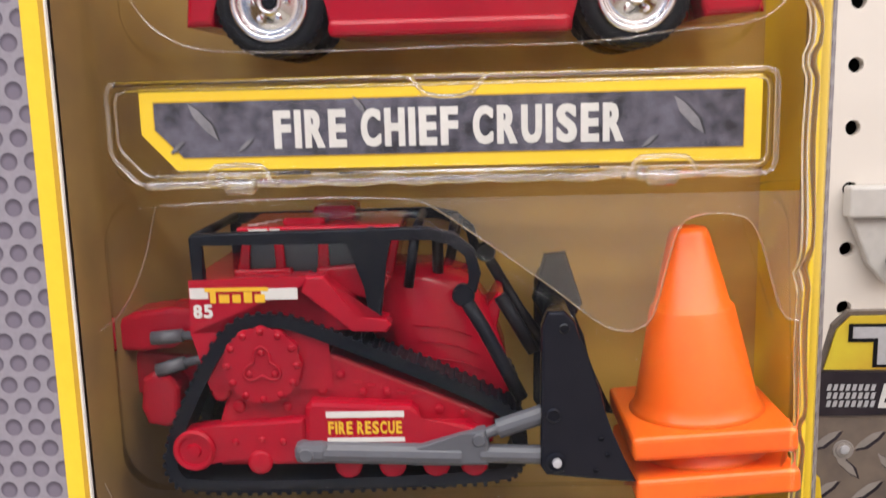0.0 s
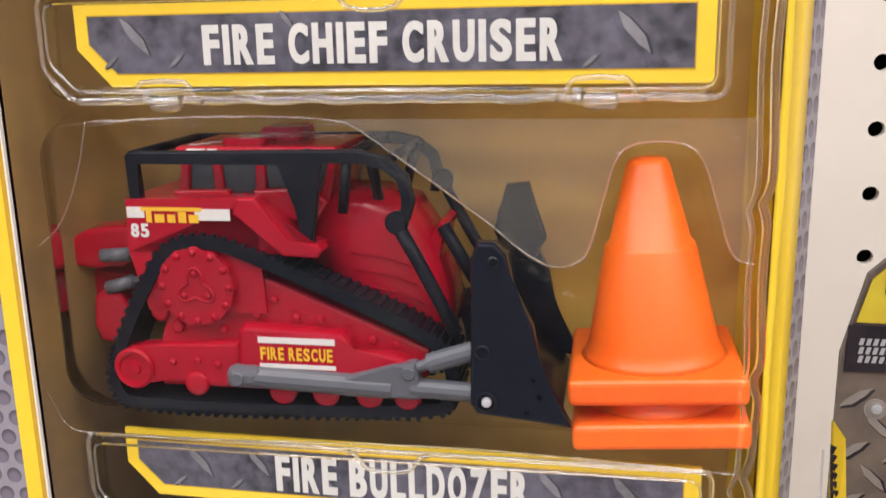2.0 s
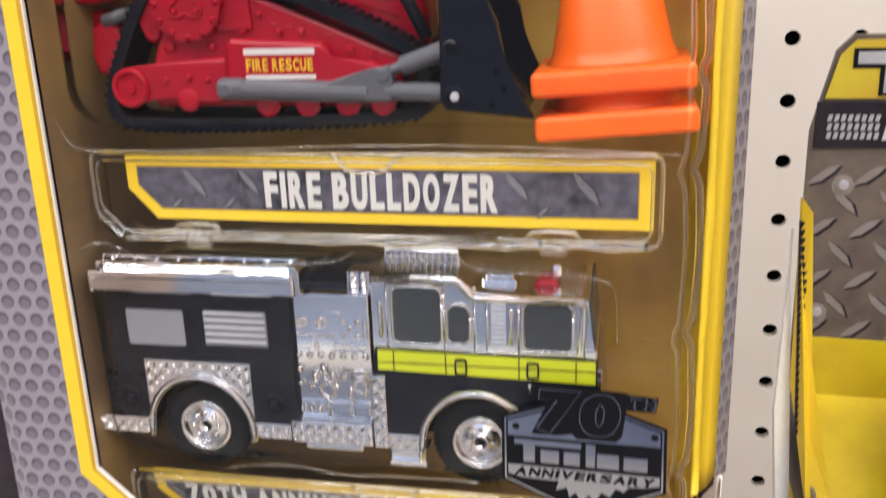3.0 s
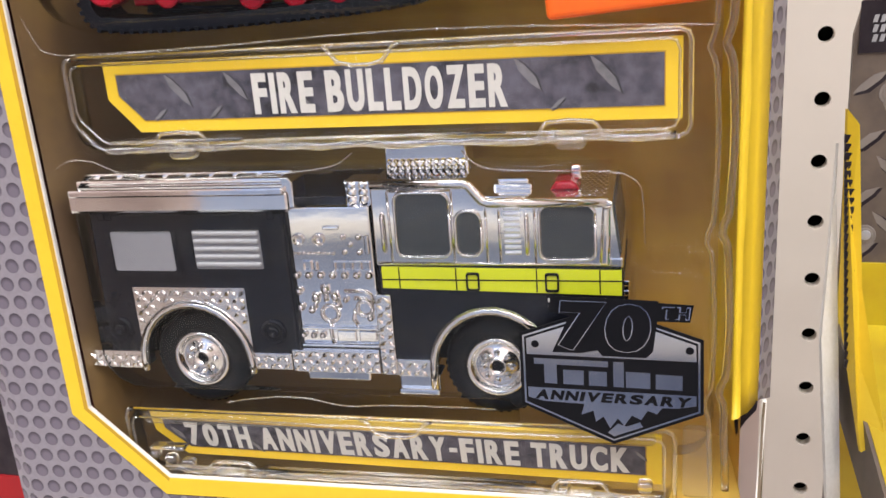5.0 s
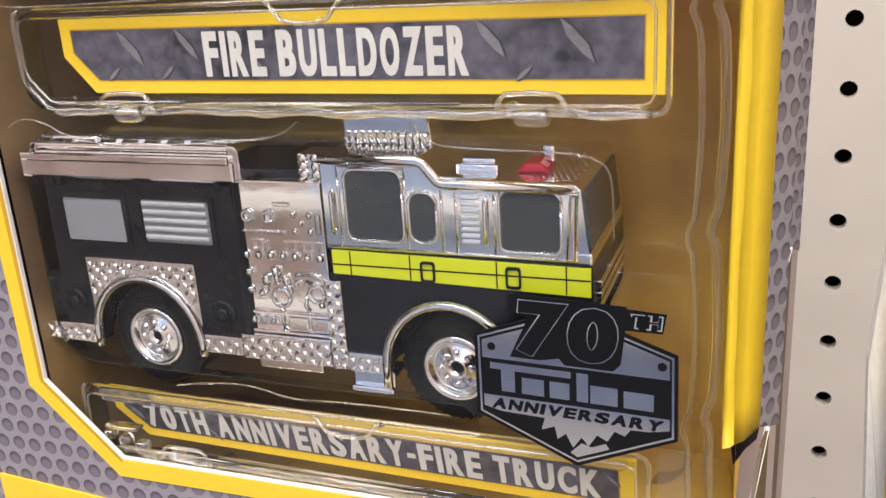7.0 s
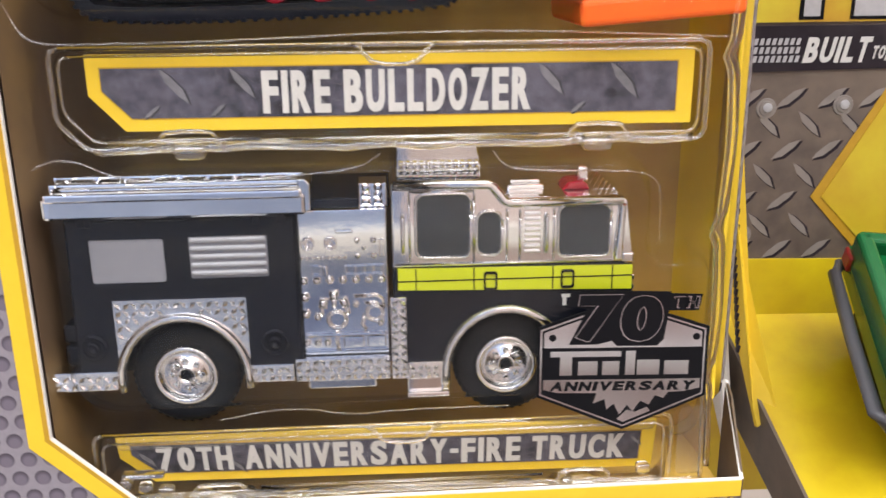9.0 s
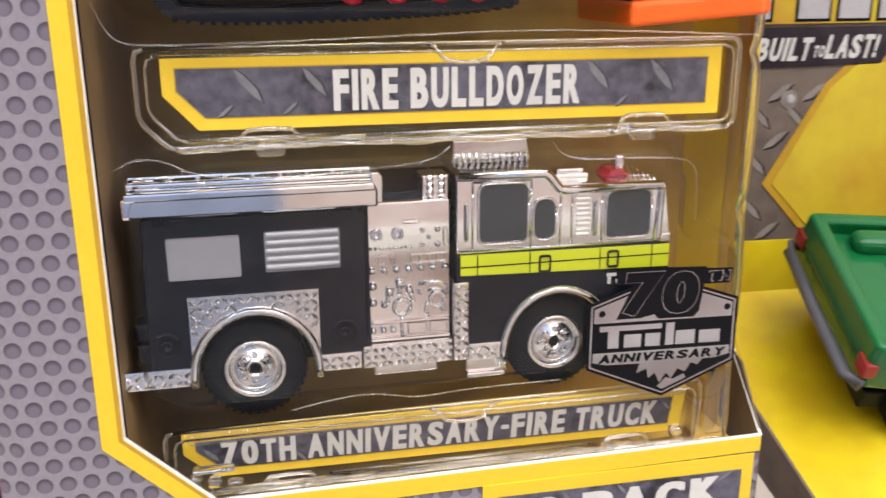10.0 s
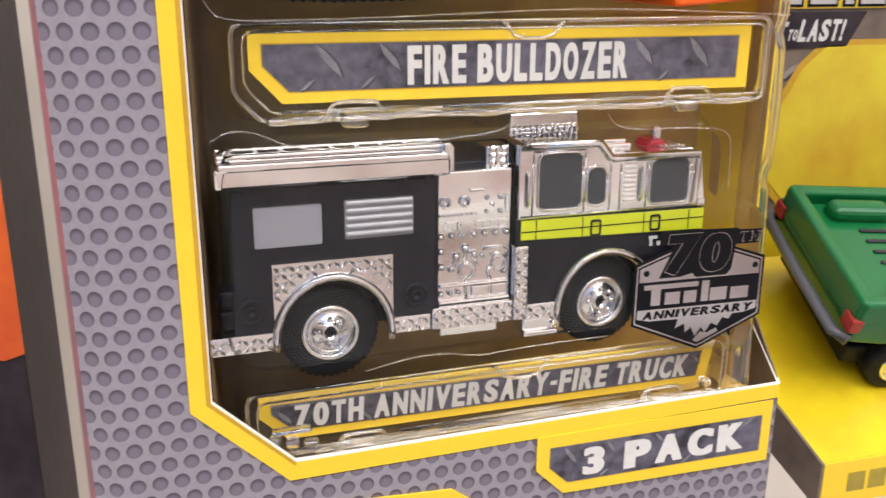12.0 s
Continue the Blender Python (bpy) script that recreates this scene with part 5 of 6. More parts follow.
    for cx, cz, r in ((-47.0, 103.6, 1.5), (-44.2, 101.2, 1.0), (-36.6, 101.0, 0.7), (-30.8, 103.8, 0.8), (-27.8, 106.2, 0.6), (-24.4, 103.4, 0.6), (-20.6, 103.2, 0.6), (-12.4, 100.4, 0.7), (-8.6, 99.8, 0.5), (-44.8, 95.8, 0.6), (-40.6, 96.2, 0.6), (-37.2, 95.8, 0.6), (-41.0, 92.4, 2.0)):
        lathe(bm, cx, cz, [(r, Y + 2.0), (r, Y + 1.1), (r * 0.7, Y + 0.9), (0.15, Y + 0.9)] if cz > 99 else [(r, Y + 0.4), (r, Y - 0.4), (r * 0.7, Y - 0.65), (0.15, Y - 0.65)], 14)
    part("boss", bm, RED, sf, smooth=True)
    bm = new_bm()
    prism(bm, [(-54.4, 95.6), (-52.8, 97.8), (-50.6, 98.2), (-33.6, 99.6), (-33.0, 92.6), (-36.5, 91.8), (-41.5, 92.0), (-45.5, 93.6), (-48.5, 92.2), (-51.6, 91.0), (-54.0, 92.2)], Y - 0.2, Y + 3, 0.7)
    part("rear_arm", bm, RED, sf)
    bm = new_bm()
    lathe(bm, -51.4, 94.6, [(3.4, Y + 1.0), (3.4, Y - 0.7), (3.0, Y - 1.1), (2.5, Y - 1.0), (2.3, Y - 0.6), (1.2, Y - 0.6), (1.0, Y - 1.0), (0.2, Y - 1.0)], 28)
    part("idler", bm, RED, sf)
    bm = new_bm()
    prism(bm, [(-33.4, 101.6), (-32.4, 102.6), (-16.6, 101.8), (-15.6, 100.8), (-15.2, 98.6), (-8.2, 98.6), (-5.2, 97.0), (-5.6, 95.0), (-15.0, 94.0), (-33.8, 93.8)], Y - 0.9, Y + 3, 0.8)
    bulge = part("roller_guard", bm, RED, sf)
    for cx in (-27, -20, -13, -7):
        bm = new_bm()
        lathe(bm, cx, 91.6, [(2.2, Y + 4), (2.2, Y + 0.2), (1.8, Y - 0.1), (0.3, Y - 0.1)], 18)
        part("roller", bm, RED, sf)
    bm = new_bm()
    for i in range(5):
        box(bm, -26.0 + i * 2.3, -24.6 + i * 2.3, Y + 1.4, Y + 1.8, 104.4 - i * 0.5, 105.0 - i * 0.5, 0.15)
    part("frame_rib", bm, RED, sf)
    bars("white_band", [(-30.1, -17.8, 99.9, 100.9), (-30.0, -17.8, 95.9, 96.6)], Y - 0.9, LETTER, bulge, "white stripe")
    lettering("lettering", "FIRE RESCUE", -29.8, -18.2, 97.2, 99.3, Y - 0.94, AMBER_TEXT, bulge, "yellow lettering", fat=0.04)
    # lift rams
    bm = new_bm()
    tube(bm, [(-33.0, Y - 0.9, 94.4), (-9.0, Y - 0.9, 93.6)], 1.75, 12)
    box(bm, -35.2, -29.5, Y - 2.7, Y + 0.8, 92.7, 96.2, 1.2)
    prism(bm, [(-16.5, 92.2), (-16.5, 95.2), (-9.0, 97.4), (-5.2, 98.0), (-4.6, 95.4), (-4.8, 92.2)], Y - 2.2, Y + 0.3, 0.5)
    ram = part("push_arm", bm, GREY, bd, "grey plastic push arm")
    bm = new_bm()
    tube(bm, [(-6, Y - 0.9, 93.8), (4.4, Y - 1.3, 93.6)], 1.5, 12)
    part("push_rod", bm, GREY, ram)
    bm = new_bm()
    tube(bm, [(-6.6, Y - 0.9, 96.4), (-2.8, Y - 1.0, 98.0)], 0.9, 10)
    tube(bm, [(-3.2, Y - 1.0, 97.8), (4.2, Y - 1.2, 100.4)], 1.55, 12)
    part("lift_cylinder", bm, GREY, ram)
    bm = new_bm()
    lathe(bm, -33.2, 94.4, [(1.2, Y - 2.7), (1.0, Y - 2.9), (0.3, Y - 2.9)], 14)
    part("pivot_pin", bm, GREY, ram)
    bm = new_bm()
    lathe(bm, -6.2, 96.4, [(1.1, Y - 2.2), (0.9, Y - 2.5), (0.3, Y - 2.5)], 14)
    part("pivot_pin", bm, GREY, ram)
    # rear body with mark band
    bm = new_bm()
    prism(bm, [(-50.9, 121.8), (-32.6, 122.2), (-24.8, 114.2), (-20.2, 113.6), (-20.0, 115.0), (-23.6, 115.8), (-26.0, 118.8), (-30.0, 122.0), (-29, 104), (-48.6, 104), (-51.1, 113.4)], Y + 0.9, Y + 27, 0.0)
    rear = part("rear_body", bm, RED, bd, "glossy red engine body")
    bm = new_bm()
    prism(bm, [(-33.2, 119.8), (-32.4, 122.3), (-29.6, 122.3), (-24.6, 115.4), (-20.0, 115.4), (-19.4, 114.4), (-20.2, 113.2), (-25.6, 113.4)], Y + 0.0, Y + 3.5, 0.4)
    part("fender", bm, RED, rear)
    bars("white_band", [(-50.8, -47.9, 118.9, 120.6), (-39.6, -33.9, 118.6, 120.4)], Y + 0.9, LETTER, rear, "white stripe")
    bars("mark_bar", [(-48.4, -38.4, 120.0, 120.6), (-47.6, -46.7, 118.2, 120.0), (-46.2, -44.6, 118.2, 119.5), (-44.1, -42.8, 118.2, 119.5), (-42.3, -41.0, 118.2, 119.9), (-40.6, -39.0, 118.2, 119.5)], Y + 0.85, AMBER_TEXT, rear, "plain yellow bar")
    lettering("lettering", "85", -50.4, -47.3, 115.8, 118.0, Y + 0.86, LETTER, rear, "white number", fat=0.06)
    # hood
    bm = new_bm()
    lv = []
    prof = [(-22.5, 121.0), (-14.0, 120.6), (-8.4, 119.0), (-4.8, 113.5), (-2.2, 106.0), (-1.6, 100.0), (-3.0, 95.0)]
    for yy, pull in ((Y + 5.6, -0.8), (Y + 6.4, 0.6), (Y + 8.6, 1.3), (Y + 19.4, 1.3), (Y + 21.5, 0.4), (Y + 22.0, -0.8)):
        lv.append([bm.verts.new(Vector((x + pull * 0.5, yy, z + pull)) * MM) for x, z in prof] + [bm.verts.new(Vector((-22.5, yy, 95)) * MM)])
    for p, q in zip(lv, lv[1:]):
        for i in range(len(p)):
            bm.faces.new((p[i], p[(i + 1) % len(p)], q[(i + 1) % len(p)], q[i]))
    bm.faces.new(lv[0])
    bm.faces.new(lv[-1])
    hood = part("hood", bm, RED, bd, "rounded red engine hood", smooth=True)
    bm = new_bm()
    for i in range(4):
        tube(bm, [(-16.5 + i * 0.8, Y + 5.4, 113.0 - 2.6 * i), (-11 + i * 1.2, Y + 5.3, 112.4 - 2.8 * i), (-7 + i, Y + 5.5, 111.0 - 3.0 * i)], 0.11, 6)
    part("hood_rib", bm, RED, hood, smooth=True)
    # cab: posts, roof, panes
    bm = new_bm()
    prism(bm, [(-42.6, 121.6), (-42.4, 128.6), (-19.0, 128.6), (-21.0, 121.0)], Y + 6.0, Y + 21, 0.4)
    cab = part("cab_glass", bm, GLASS_DARK, bd, "smoked cab windows")
    for pts in ([(-44.4, 121.4), (-42.9, 128.6), (-41.8, 128.6), (-42.4, 121.4)], [(-38.0, 121.4), (-38.2, 128.6), (-36.8, 128.6), (-36.4, 121.4)], [(-31.4, 121.4), (-31.0, 128.6), (-29.6, 128.6), (-29.4, 121.4)], [(-21.2, 120.6), (-19.0, 128.6), (-17.8, 128.6), (-19.6, 120.6)]):
        bm = new_bm()
        prism(bm, pts, Y + 5.2, Y + 21.8, 0.3)
        part("cab_post", bm, RED, cab)
    bm = new_bm()
    prism(bm, [(-44.8, 121.2), (-44.6, 122.6), (-35.6, 122.8), (-34.8, 121.0)], Y + 4.6, Y + 22, 0.4)
    prism(bm, [(-31.6, 121.0), (-31.4, 122.8), (-22.0, 123.4), (-19.5, 121.0), (-22, 117), (-28, 119)], Y + 4.4, Y + 22, 0.5)
    part("cab_sill", bm, RED, cab)
    bm = new_bm()
    box(bm, -44.0, -18.0, Y + 5.0, Y + 22, 128.4, 129.4, 0.4)
    roof = part("cab_roof", bm, RED, cab)
    bm = new_bm()
    prism(bm, rounded(-37.0, -30.2, 129.2, 130.5, 0.6), Y + 7, Y + 13, 0.5)
    part("roof_light", bm, RED, roof)
    bm = new_bm()
    prism(bm, rounded(-33.0, -26.0, 129.2, 131.6, 0.8), Y + 13, Y + 20, 0.6)
    part("roof_light", bm, RED, roof)
    for rx, ry, rw, rd in ((-42.6, 7.0, 1.6, 1.0), (-41.6, 8.6, 1.8, 1.1), (-40.6, 10.4, 1.8, 1.2), (-39.4, 12.4, 1.8, 1.0)):
        bm = new_bm()
        box(bm, rx, rx + rw, Y + ry, Y + ry + rd, 129.3, 129.46)
        part("roof_mark", bm, LETTER, roof)
    bars("roof_mark", [(-42.0, -39.0, 128.6, 129.1), (-38.6, -37.0, 128.6, 129.1)], Y + 4.95, LETTER, roof)
    # roll cage
    for yy in (Y + 1.2, Y + 25.5):
        bm = new_bm()
        prism(bm, [(-50.4, 121.0), (-50.6, 128.4), (-50.0, 129.0), (-13.8, 129.4), (-9.4, 128.4), (-6.4, 125.8), (-5.4, 122.0), (-6.2, 119.0), (-7.8, 119.2), (-7.0, 122.2), (-7.6, 125.0), (-9.8, 126.8), (-13.2, 127.7), (-19.6, 127.8), (-20.4, 121.0), (-21.2, 114.8), (-22.8, 114.4), (-23.6, 120.4), (-25.8, 127.4), (-48.8, 127.5), (-48.5, 121.0)], yy, yy + 1.6, 0.3)
        part("roll_cage_side", bm, BLACK, bd, "black tubular roll cage")
    bm = new_bm()
    for x, z in ((-49.6, 128.4), (-9.8, 127.6), (-22.5, 128.5), (-15.5, 128.5)):
        tube(bm, [(x, Y + 1.6, z), (x, Y + 26, z)], 0.8, 8)
    tube(bm, [(-15.5, Y + 2.0, 128.0), (-16.8, Y + 3.2, 119.8)], 0.8, 8)
    tube(bm, [(-12.0, Y + 2.4, 128.2), (-12.4, Y + 9, 119.6)], 0.9, 8)
    tube(bm, [(-9.2, Y + 22, 128), (-11.0, Y + 20, 119.6)], 0.9, 8)
    part("cage_bar", bm, BLACK, bd, smooth=True)
    for x, z, yy in ((-8.2, 118.6, Y + 0.9), (-4.5, 122.0, Y + 20)):
        bm = new_bm()
        lathe(bm, x, z, [(1.6, yy + 2.6), (1.8, yy + 0.6), (1.5, yy), (0.4, yy)], 14)
        part("lamp_pod", bm, BLACK, bd)
    bm = new_bm()
    tube(bm, [(-7.6, Y + 1.6, 117.4), (-5.2, Y + 1.2, 113.4), (-2.2, Y + 1.0, 107.6), (0.6, Y + 1.0, 102.0)], 1.1, 8)
    tube(bm, [(-3.8, Y + 20, 120.6), (1.2, Y + 19, 112.0), (4.8, Y + 18, 107.0)], 1.0, 8)
    tube(bm, [(-2.4, Y + 8, 117.0), (3.0, Y + 8, 107.6)], 1.1, 8)
    part("hose", bm, BLACK, bd, smooth=True)
    bm = new_bm()
    prism(bm, [(-4.6, 114.8), (-2.8, 117.6), (-1.8, 117.0), (-3.4, 110.0)], Y + 8, Y + 18, 0.3)
    part("grille", bm, RED, hood)
    # blade: side plates, curved mouldboard, cutting edge
    side = [(3.5, 114.6), (4.4, 117.0), (7.0, 117.0), (8.6, 115.2), (9.6, 110.4), (12.4, 104.6), (13.6, 98.0), (18.0, 89.6), (4.2, 91.0), (3.2, 92.4)]
    bm = new_bm()
    prism(bm, side, 0.8, 3.0, 0.5)
    bl = part("blade", bm, NAVY, bd, "glossy black dozer blade")
    bm = new_bm()
    prism(bm, [(p[0] + 0.6, p[1] + 1.2) for p in side], 28.0, 30.0, 0.5)
    part("far_side_plate", bm, NAVY, bl)
    bm = new_bm()
    inner = [(8.4, 115.0), (7.6, 110.0), (8.2, 104.6), (10.6, 98.0), (16.6, 90.2), (15.0, 90.2), (9.0, 97.0), (6.4, 104.0), (5.8, 110.0), (6.8, 115.6)]
    prism(bm, inner, 2.6, 28.4, 0.3)
    part("mouldboard", bm, NAVY, bl)
    bm = new_bm()
    prism(bm, [(3.6, 113), (5.8, 121), (9.6, 121.4), (12.6, 112.0), (10.5, 108), (6.2, 108)], 26.5, 28.2, 0.6)
    part("spill_guard", bm, NAVY, bl)
    for x, z, r, mat in ((5.6, 93.2, 1.7, NAVY), (5.2, 100.8, 1.2, NAVY), (6.8, 114.4, 0.8, NAVY), (12.4, 97.0, 0.4, NAVY), (13.4, 94.4, 0.4, NAVY), (11.6, 91.9, 0.4, NAVY)):
        bm = new_bm()
        lathe(bm, x, z, [(r, 1.0), (r, 0.5), (r * 0.75, 0.35), (r * 0.7, 0.75), (r * 0.3, 0.75)], 16)
        part("bolt_ring", bm, mat, bl)
    bm = new_bm()
    lathe(bm, 5.7, 93.2, [(0.75, 0.8), (0.7, 0.1), (0.3, 0.0)], 12)
    part("bolt", bm, SILVER_LIGHT, bl, "grey metal pin")
    # ripper
    bm = new_bm()
    prism(bm, [(-66.0, 108.6), (-67.2, 110.4), (-66.4, 113.4), (-63.0, 115.0), (-57.0, 115.8), (-52.0, 115.4), (-50.0, 111.4), (-57.0, 110.0), (-61.6, 108.2)], 12.5, 19.5, 1.0, 3)
    rp = part("ripper", bm, RED, bd, "red ripper claws behind the tracks")
    bm = new_bm()
    prism(bm, [(-68.0, 106.6), (-64.0, 107.2), (-50.0, 106.2), (-50.0, 101.6), (-58.0, 99.6), (-64.0, 100.8), (-68.0, 100.2)], 16.5, 28, 0.8)
    part("ripper_beam", bm, RED, rp)
    bm = new_bm()
    prism(bm, [(-61.8, 104.0), (-60.0, 105.2), (-57.0, 104.6), (-55.6, 102.4), (-55.8, 96.6), (-58.0, 95.6), (-61.4, 96.2), (-62.4, 99.0)], 11.0, 17, 1.0, 3)
    part("claw", bm, RED, rp)
    bm = new_bm()
    prism(bm, [(-67.6, 104.2), (-64.4, 104.8), (-63.4, 102.0), (-63.6, 97.8), (-67.0, 97.4), (-68.0, 99.4)], 19.0, 26, 1.0, 3)
    part("claw", bm, RED, rp)
    for pts, r in (([(-59.6, 11.4, 111.0), (-54.5, 11.4, 111.4)], 1.15), ([(-54.8, 11.4, 111.4), (-48.0, 10.4, 111.6)], 0.75), ([(-59.2, 11.6, 105.4), (-54.5, 11.6, 106.7)], 1.15), ([(-54.8, 11.6, 106.6), (-48.0, 10.6, 108.4)], 0.75)):
        bm = new_bm()
        tube(bm, pts, r, 12)
        part("ripper_ram", bm, GREY, rp, smooth=True)
    bm = new_bm()
    box(bm, -47, -4, Y + 8, Y + 20, 92, 112, 0.6)
    part("belly", bm, BLACK, bd)
    return bd


def traffic_cone(m, label):
    c = thing("traffic_cone", m, label, "traffic cone", group="stacked toy cones")
    bm = new_bm()
    box(bm, -12.7, 12.7, -12.7, 12.7, 0, 4.0, 0.9, 3)
    part("base", bm, ORANGE, c)
    bm = new_bm()
    lathe(bm, 0, 0, [(11.2, 3.8), (10.3, 4.6), (9.7, 6.5), (6.75, 21.0), (6.5, 21.4), (6.1, 21.7), (3.2, 33.2), (2.7, 34.0), (1.6, 34.3), (0.3, 34.35)], 48, "z")
    part("cone_body", bm, ORANGE, c, smooth=True)
    return c


def fire_cruiser():
    cr = thing("fire_cruiser", PACK, "red toy fire chief cruiser in the upper blister cavity", "toy car")
    Y = 3.6
    bm = new_bm()
    prism(bm, [(-48, 160.0), (-46.5, 176), (-30, 179), (-20, 190), (12, 190), (22, 178), (34, 175), (36, 160), (27.5, 159.5), (26, 166), (22, 170), (17.4, 171), (12.5, 170), (9.4, 166), (8.4, 158.2), (-26.8, 158.4), (-27.6, 166), (-31, 170), (-35.4, 171), (-40, 170), (-43.4, 166), (-44, 160)], Y, Y + 24, 0.8)
    part("body", bm, RED, cr, "glossy red cruiser body")
    bm = new_bm()
    box(bm, -27.0, 8.2, Y - 0.9, Y + 3, 158.0, 160.4, 0.7)
    part("sill", bm, RED, cr)
    for x0, x1 in ((-24, -6), (-3, 10)):
        bm = new_bm()
        prism(bm, [(x0 + 3, 180), (x0 + 4, 188), (x1 - 2, 188), (x1, 180)], Y - 0.2, Y + 0.4)
        part("side_window", bm, GLASS_DARK, cr)
    bm = new_bm()
    box(bm, -26, 8, Y + 4, Y + 20, 158.6, 162.5, 0.5)
    part("chassis", bm, BLACK, cr)
    for cx in (-35.4, 17.5):
        wheel(cr, cx, 163.2, 8.0, 5.5, Y - 0.6, 6)
        wheel(cr, cx, 163.2, 8.0, 5.5, Y + 15, 6)
    return cr


# ---- the neighbouring open tray with a pickup ----
TRAY_SLOPE = 24.2


def tray_box():
    root = thing("display_tray", pose(0, 0, 0), "yellow open display tray with printed tread-plate back", "display tray")
    yb = 93.0
    bm = new_bm()
    prism(bm, [(72, 1200), (210, 1200), (210, 1347), (80, 1344.5), (76.5, 1341), (72, 1322)], yb + 1.0, yb + 3.0)
    back = part("back_panel", bm, STEEL_PRINT, root, "brown printed tread-plate back panel")
    spots = []
    for i in range(14):
        for k in range(9):
            x, z = 76 + i * 10.4 + (5.2 if k % 2 else 0), 1272 + k * 6.6
            spots.append((x, z, 4.3, 1.0, -48 if k % 2 else 35))
    keep = [s for s in spots if s[1] < 1316 and s[0] < 96 + abs(s[1] - 1286) * 0.6]
    lozenges("tread_mark", [(x + 0.5, z - 0.35, l * 1.06, w * 1.3, a) for x, z, l, w, a in keep], yb + 1.0, DARK_PRINT, back, 0.03)
    lozenges("tread_mark", keep, yb + 0.98, STEEL_LOZ, back, 0.05)
    for x, z in ((80.4, 1309), (99.8, 1309.6), (77.0, 1276)):
        bm = new_bm()
        lathe(bm, x, z, [(2.6, yb + 1.0), (2.5, yb + 0.8), (1.9, yb + 0.8), (1.8, yb + 0.6), (0.5, yb + 0.4)], 18)
        rivet = part("printed_rivet", bm, STEEL_LOZ, back)
        bm = new_bm()
        lathe(bm, x + 0.2, z + 0.2, [(1.25, yb + 0.6), (1.1, yb + 0.3), (0.3, yb + 0.22)], 16)
        part("rivet_head", bm, SILVER_LIGHT, rivet, "pale rivet head")
    # yellow field with a deep edge
    for name, d, mat, y0 in (("field_edge", 0.0, YELLOW_DEEP, yb + 0.7), ("yellow_field", 1.7, YELLOW_GRUNGE, yb + 0.5)):
        bm = new_bm()
        prism(bm, [(94.0 + d * 1.6, 1286), (110.0 + d, 1313.5 - d * 0.5), (118 + d, 1321.0 - d), (215, 1321.0 - d), (215, 1240), (108, 1240), (108 + d, 1271 + d)], y0, y0 + 0.25)
        part(name, bm, mat, back)
    bm = new_bm()
    prism(bm, [(72.2, 1200), (210, 1200), (210, 1268), (72.2, 1269.5)], yb + 0.3, yb + 0.9)
    part("lower_field", bm, YELLOW_TRAY, back)
    bm = new_bm()
    prism(bm, [(74.6, 1330.0), (77.2, 1340), (80.4, 1343.4), (212, 1346), (212, 1330.5)], yb + 0.3, yb + 0.9)
    top = part("upper_field", bm, YELLOW_GRUNGE, back)
    bars("mark_bar", [(80, 97, 1337, 1341.6), (86, 92, 1330.6, 1337), (98.5, 109, 1330.6, 1339), (110.5, 121, 1330.6, 1339), (122.5, 127, 1330.6, 1342), (128, 138, 1330.6, 1339)], yb + 0.28, BADGE_BLACK, top, "plain dark bar", 0.15)
    bars("mark_bar", [(81, 96, 1338, 1340.8), (87, 91, 1331.4, 1338), (99.3, 108.2, 1331.4, 1338.2), (111.3, 120.2, 1331.4, 1338.2), (123.3, 126.2, 1331.4, 1341.2), (128.8, 137.2, 1331.4, 1338.2)], yb + 0.1, SILVER_LIGHT, top, "plain silver bar", 0.15)
    bm = new_bm()
    prism(bm, [(73, 1318.0), (126, 1319.0), (132, 1329.2), (73, 1329.2)], yb + 0.5, yb + 0.95)
    band = part("slogan_band", bm, DARK_PRINT, back)
    lettering("lettering", "BUILT", 88.5, 104.5, 1320.2, 1326.4, yb + 0.45, LETTER, band, slant=0.2, fat=0.06)
    lettering("lettering", "TO", 105.2, 108.4, 1321.0, 1324.2, yb + 0.45, LETTER, band, slant=0.2, fat=0.06)
    lettering("lettering", "LAST!", 109.0, 124.5, 1320.6, 1327.0, yb + 0.45, LETTER, band, slant=0.2, fat=0.06)
    bm = new_bm()
    for i in range(8):
        for k in range(3):
            x, z = 75.5 + i * 1.5, 1320.4 + k * 2.1
            prism(bm, [(x, z), (x + 0.9, z), (x + 1.3, z + 1.6), (x + 0.4, z + 1.6)], yb + 0.4, yb + 0.5)
    part("tyre_print", bm, SILVER_LIGHT, band)
    # sloping tray, front lip, side wall
    s = math.tan(radians(TRAY_SLOPE))

    def tz(y):
        return 1255 - s * (96 - y)

    bm = new_bm()
    for x0, x1 in ((80.5, 215),):
        a = [bm.verts.new(Vector(p) * MM) for p in ((x0, 25, tz(25)), (x1, 25, tz(25)), (x1, 93.4, tz(93.4)), (x0 - 7.5, 93.4, tz(93.4)))]
        b = [bm.verts.new(Vector((v.co.x / MM, v.co.y / MM, v.co.z / MM - 1.0)) * MM) for v in a]
        bm.faces.new(a)
        bm.faces.new(b[::-1])
        for i in range(4):
            bm.faces.new((a[i], a[(i + 1) % 4], b[(i + 1) % 4], b[i]))
    part("tray_floor", bm, YELLOW_TRAY, root, "glossy yellow printed tray floor")
    bm = new_bm()
    box(bm, 80.5, 215, 24.2, 25.0, tz(25) - 12.5, tz(25), 0.2)
    lip = part("front_lip", bm, YELLOW, root)
    strokes = [(88 + k * 6.4, 93.2 + k * 6.4, tz(25) - 9.0, tz(25) - 3.6) for k in range(9)]
    bars("word_bar", strokes, 24.18, GREEN_INK, lip, "plain dark bar")
    bm = new_bm()
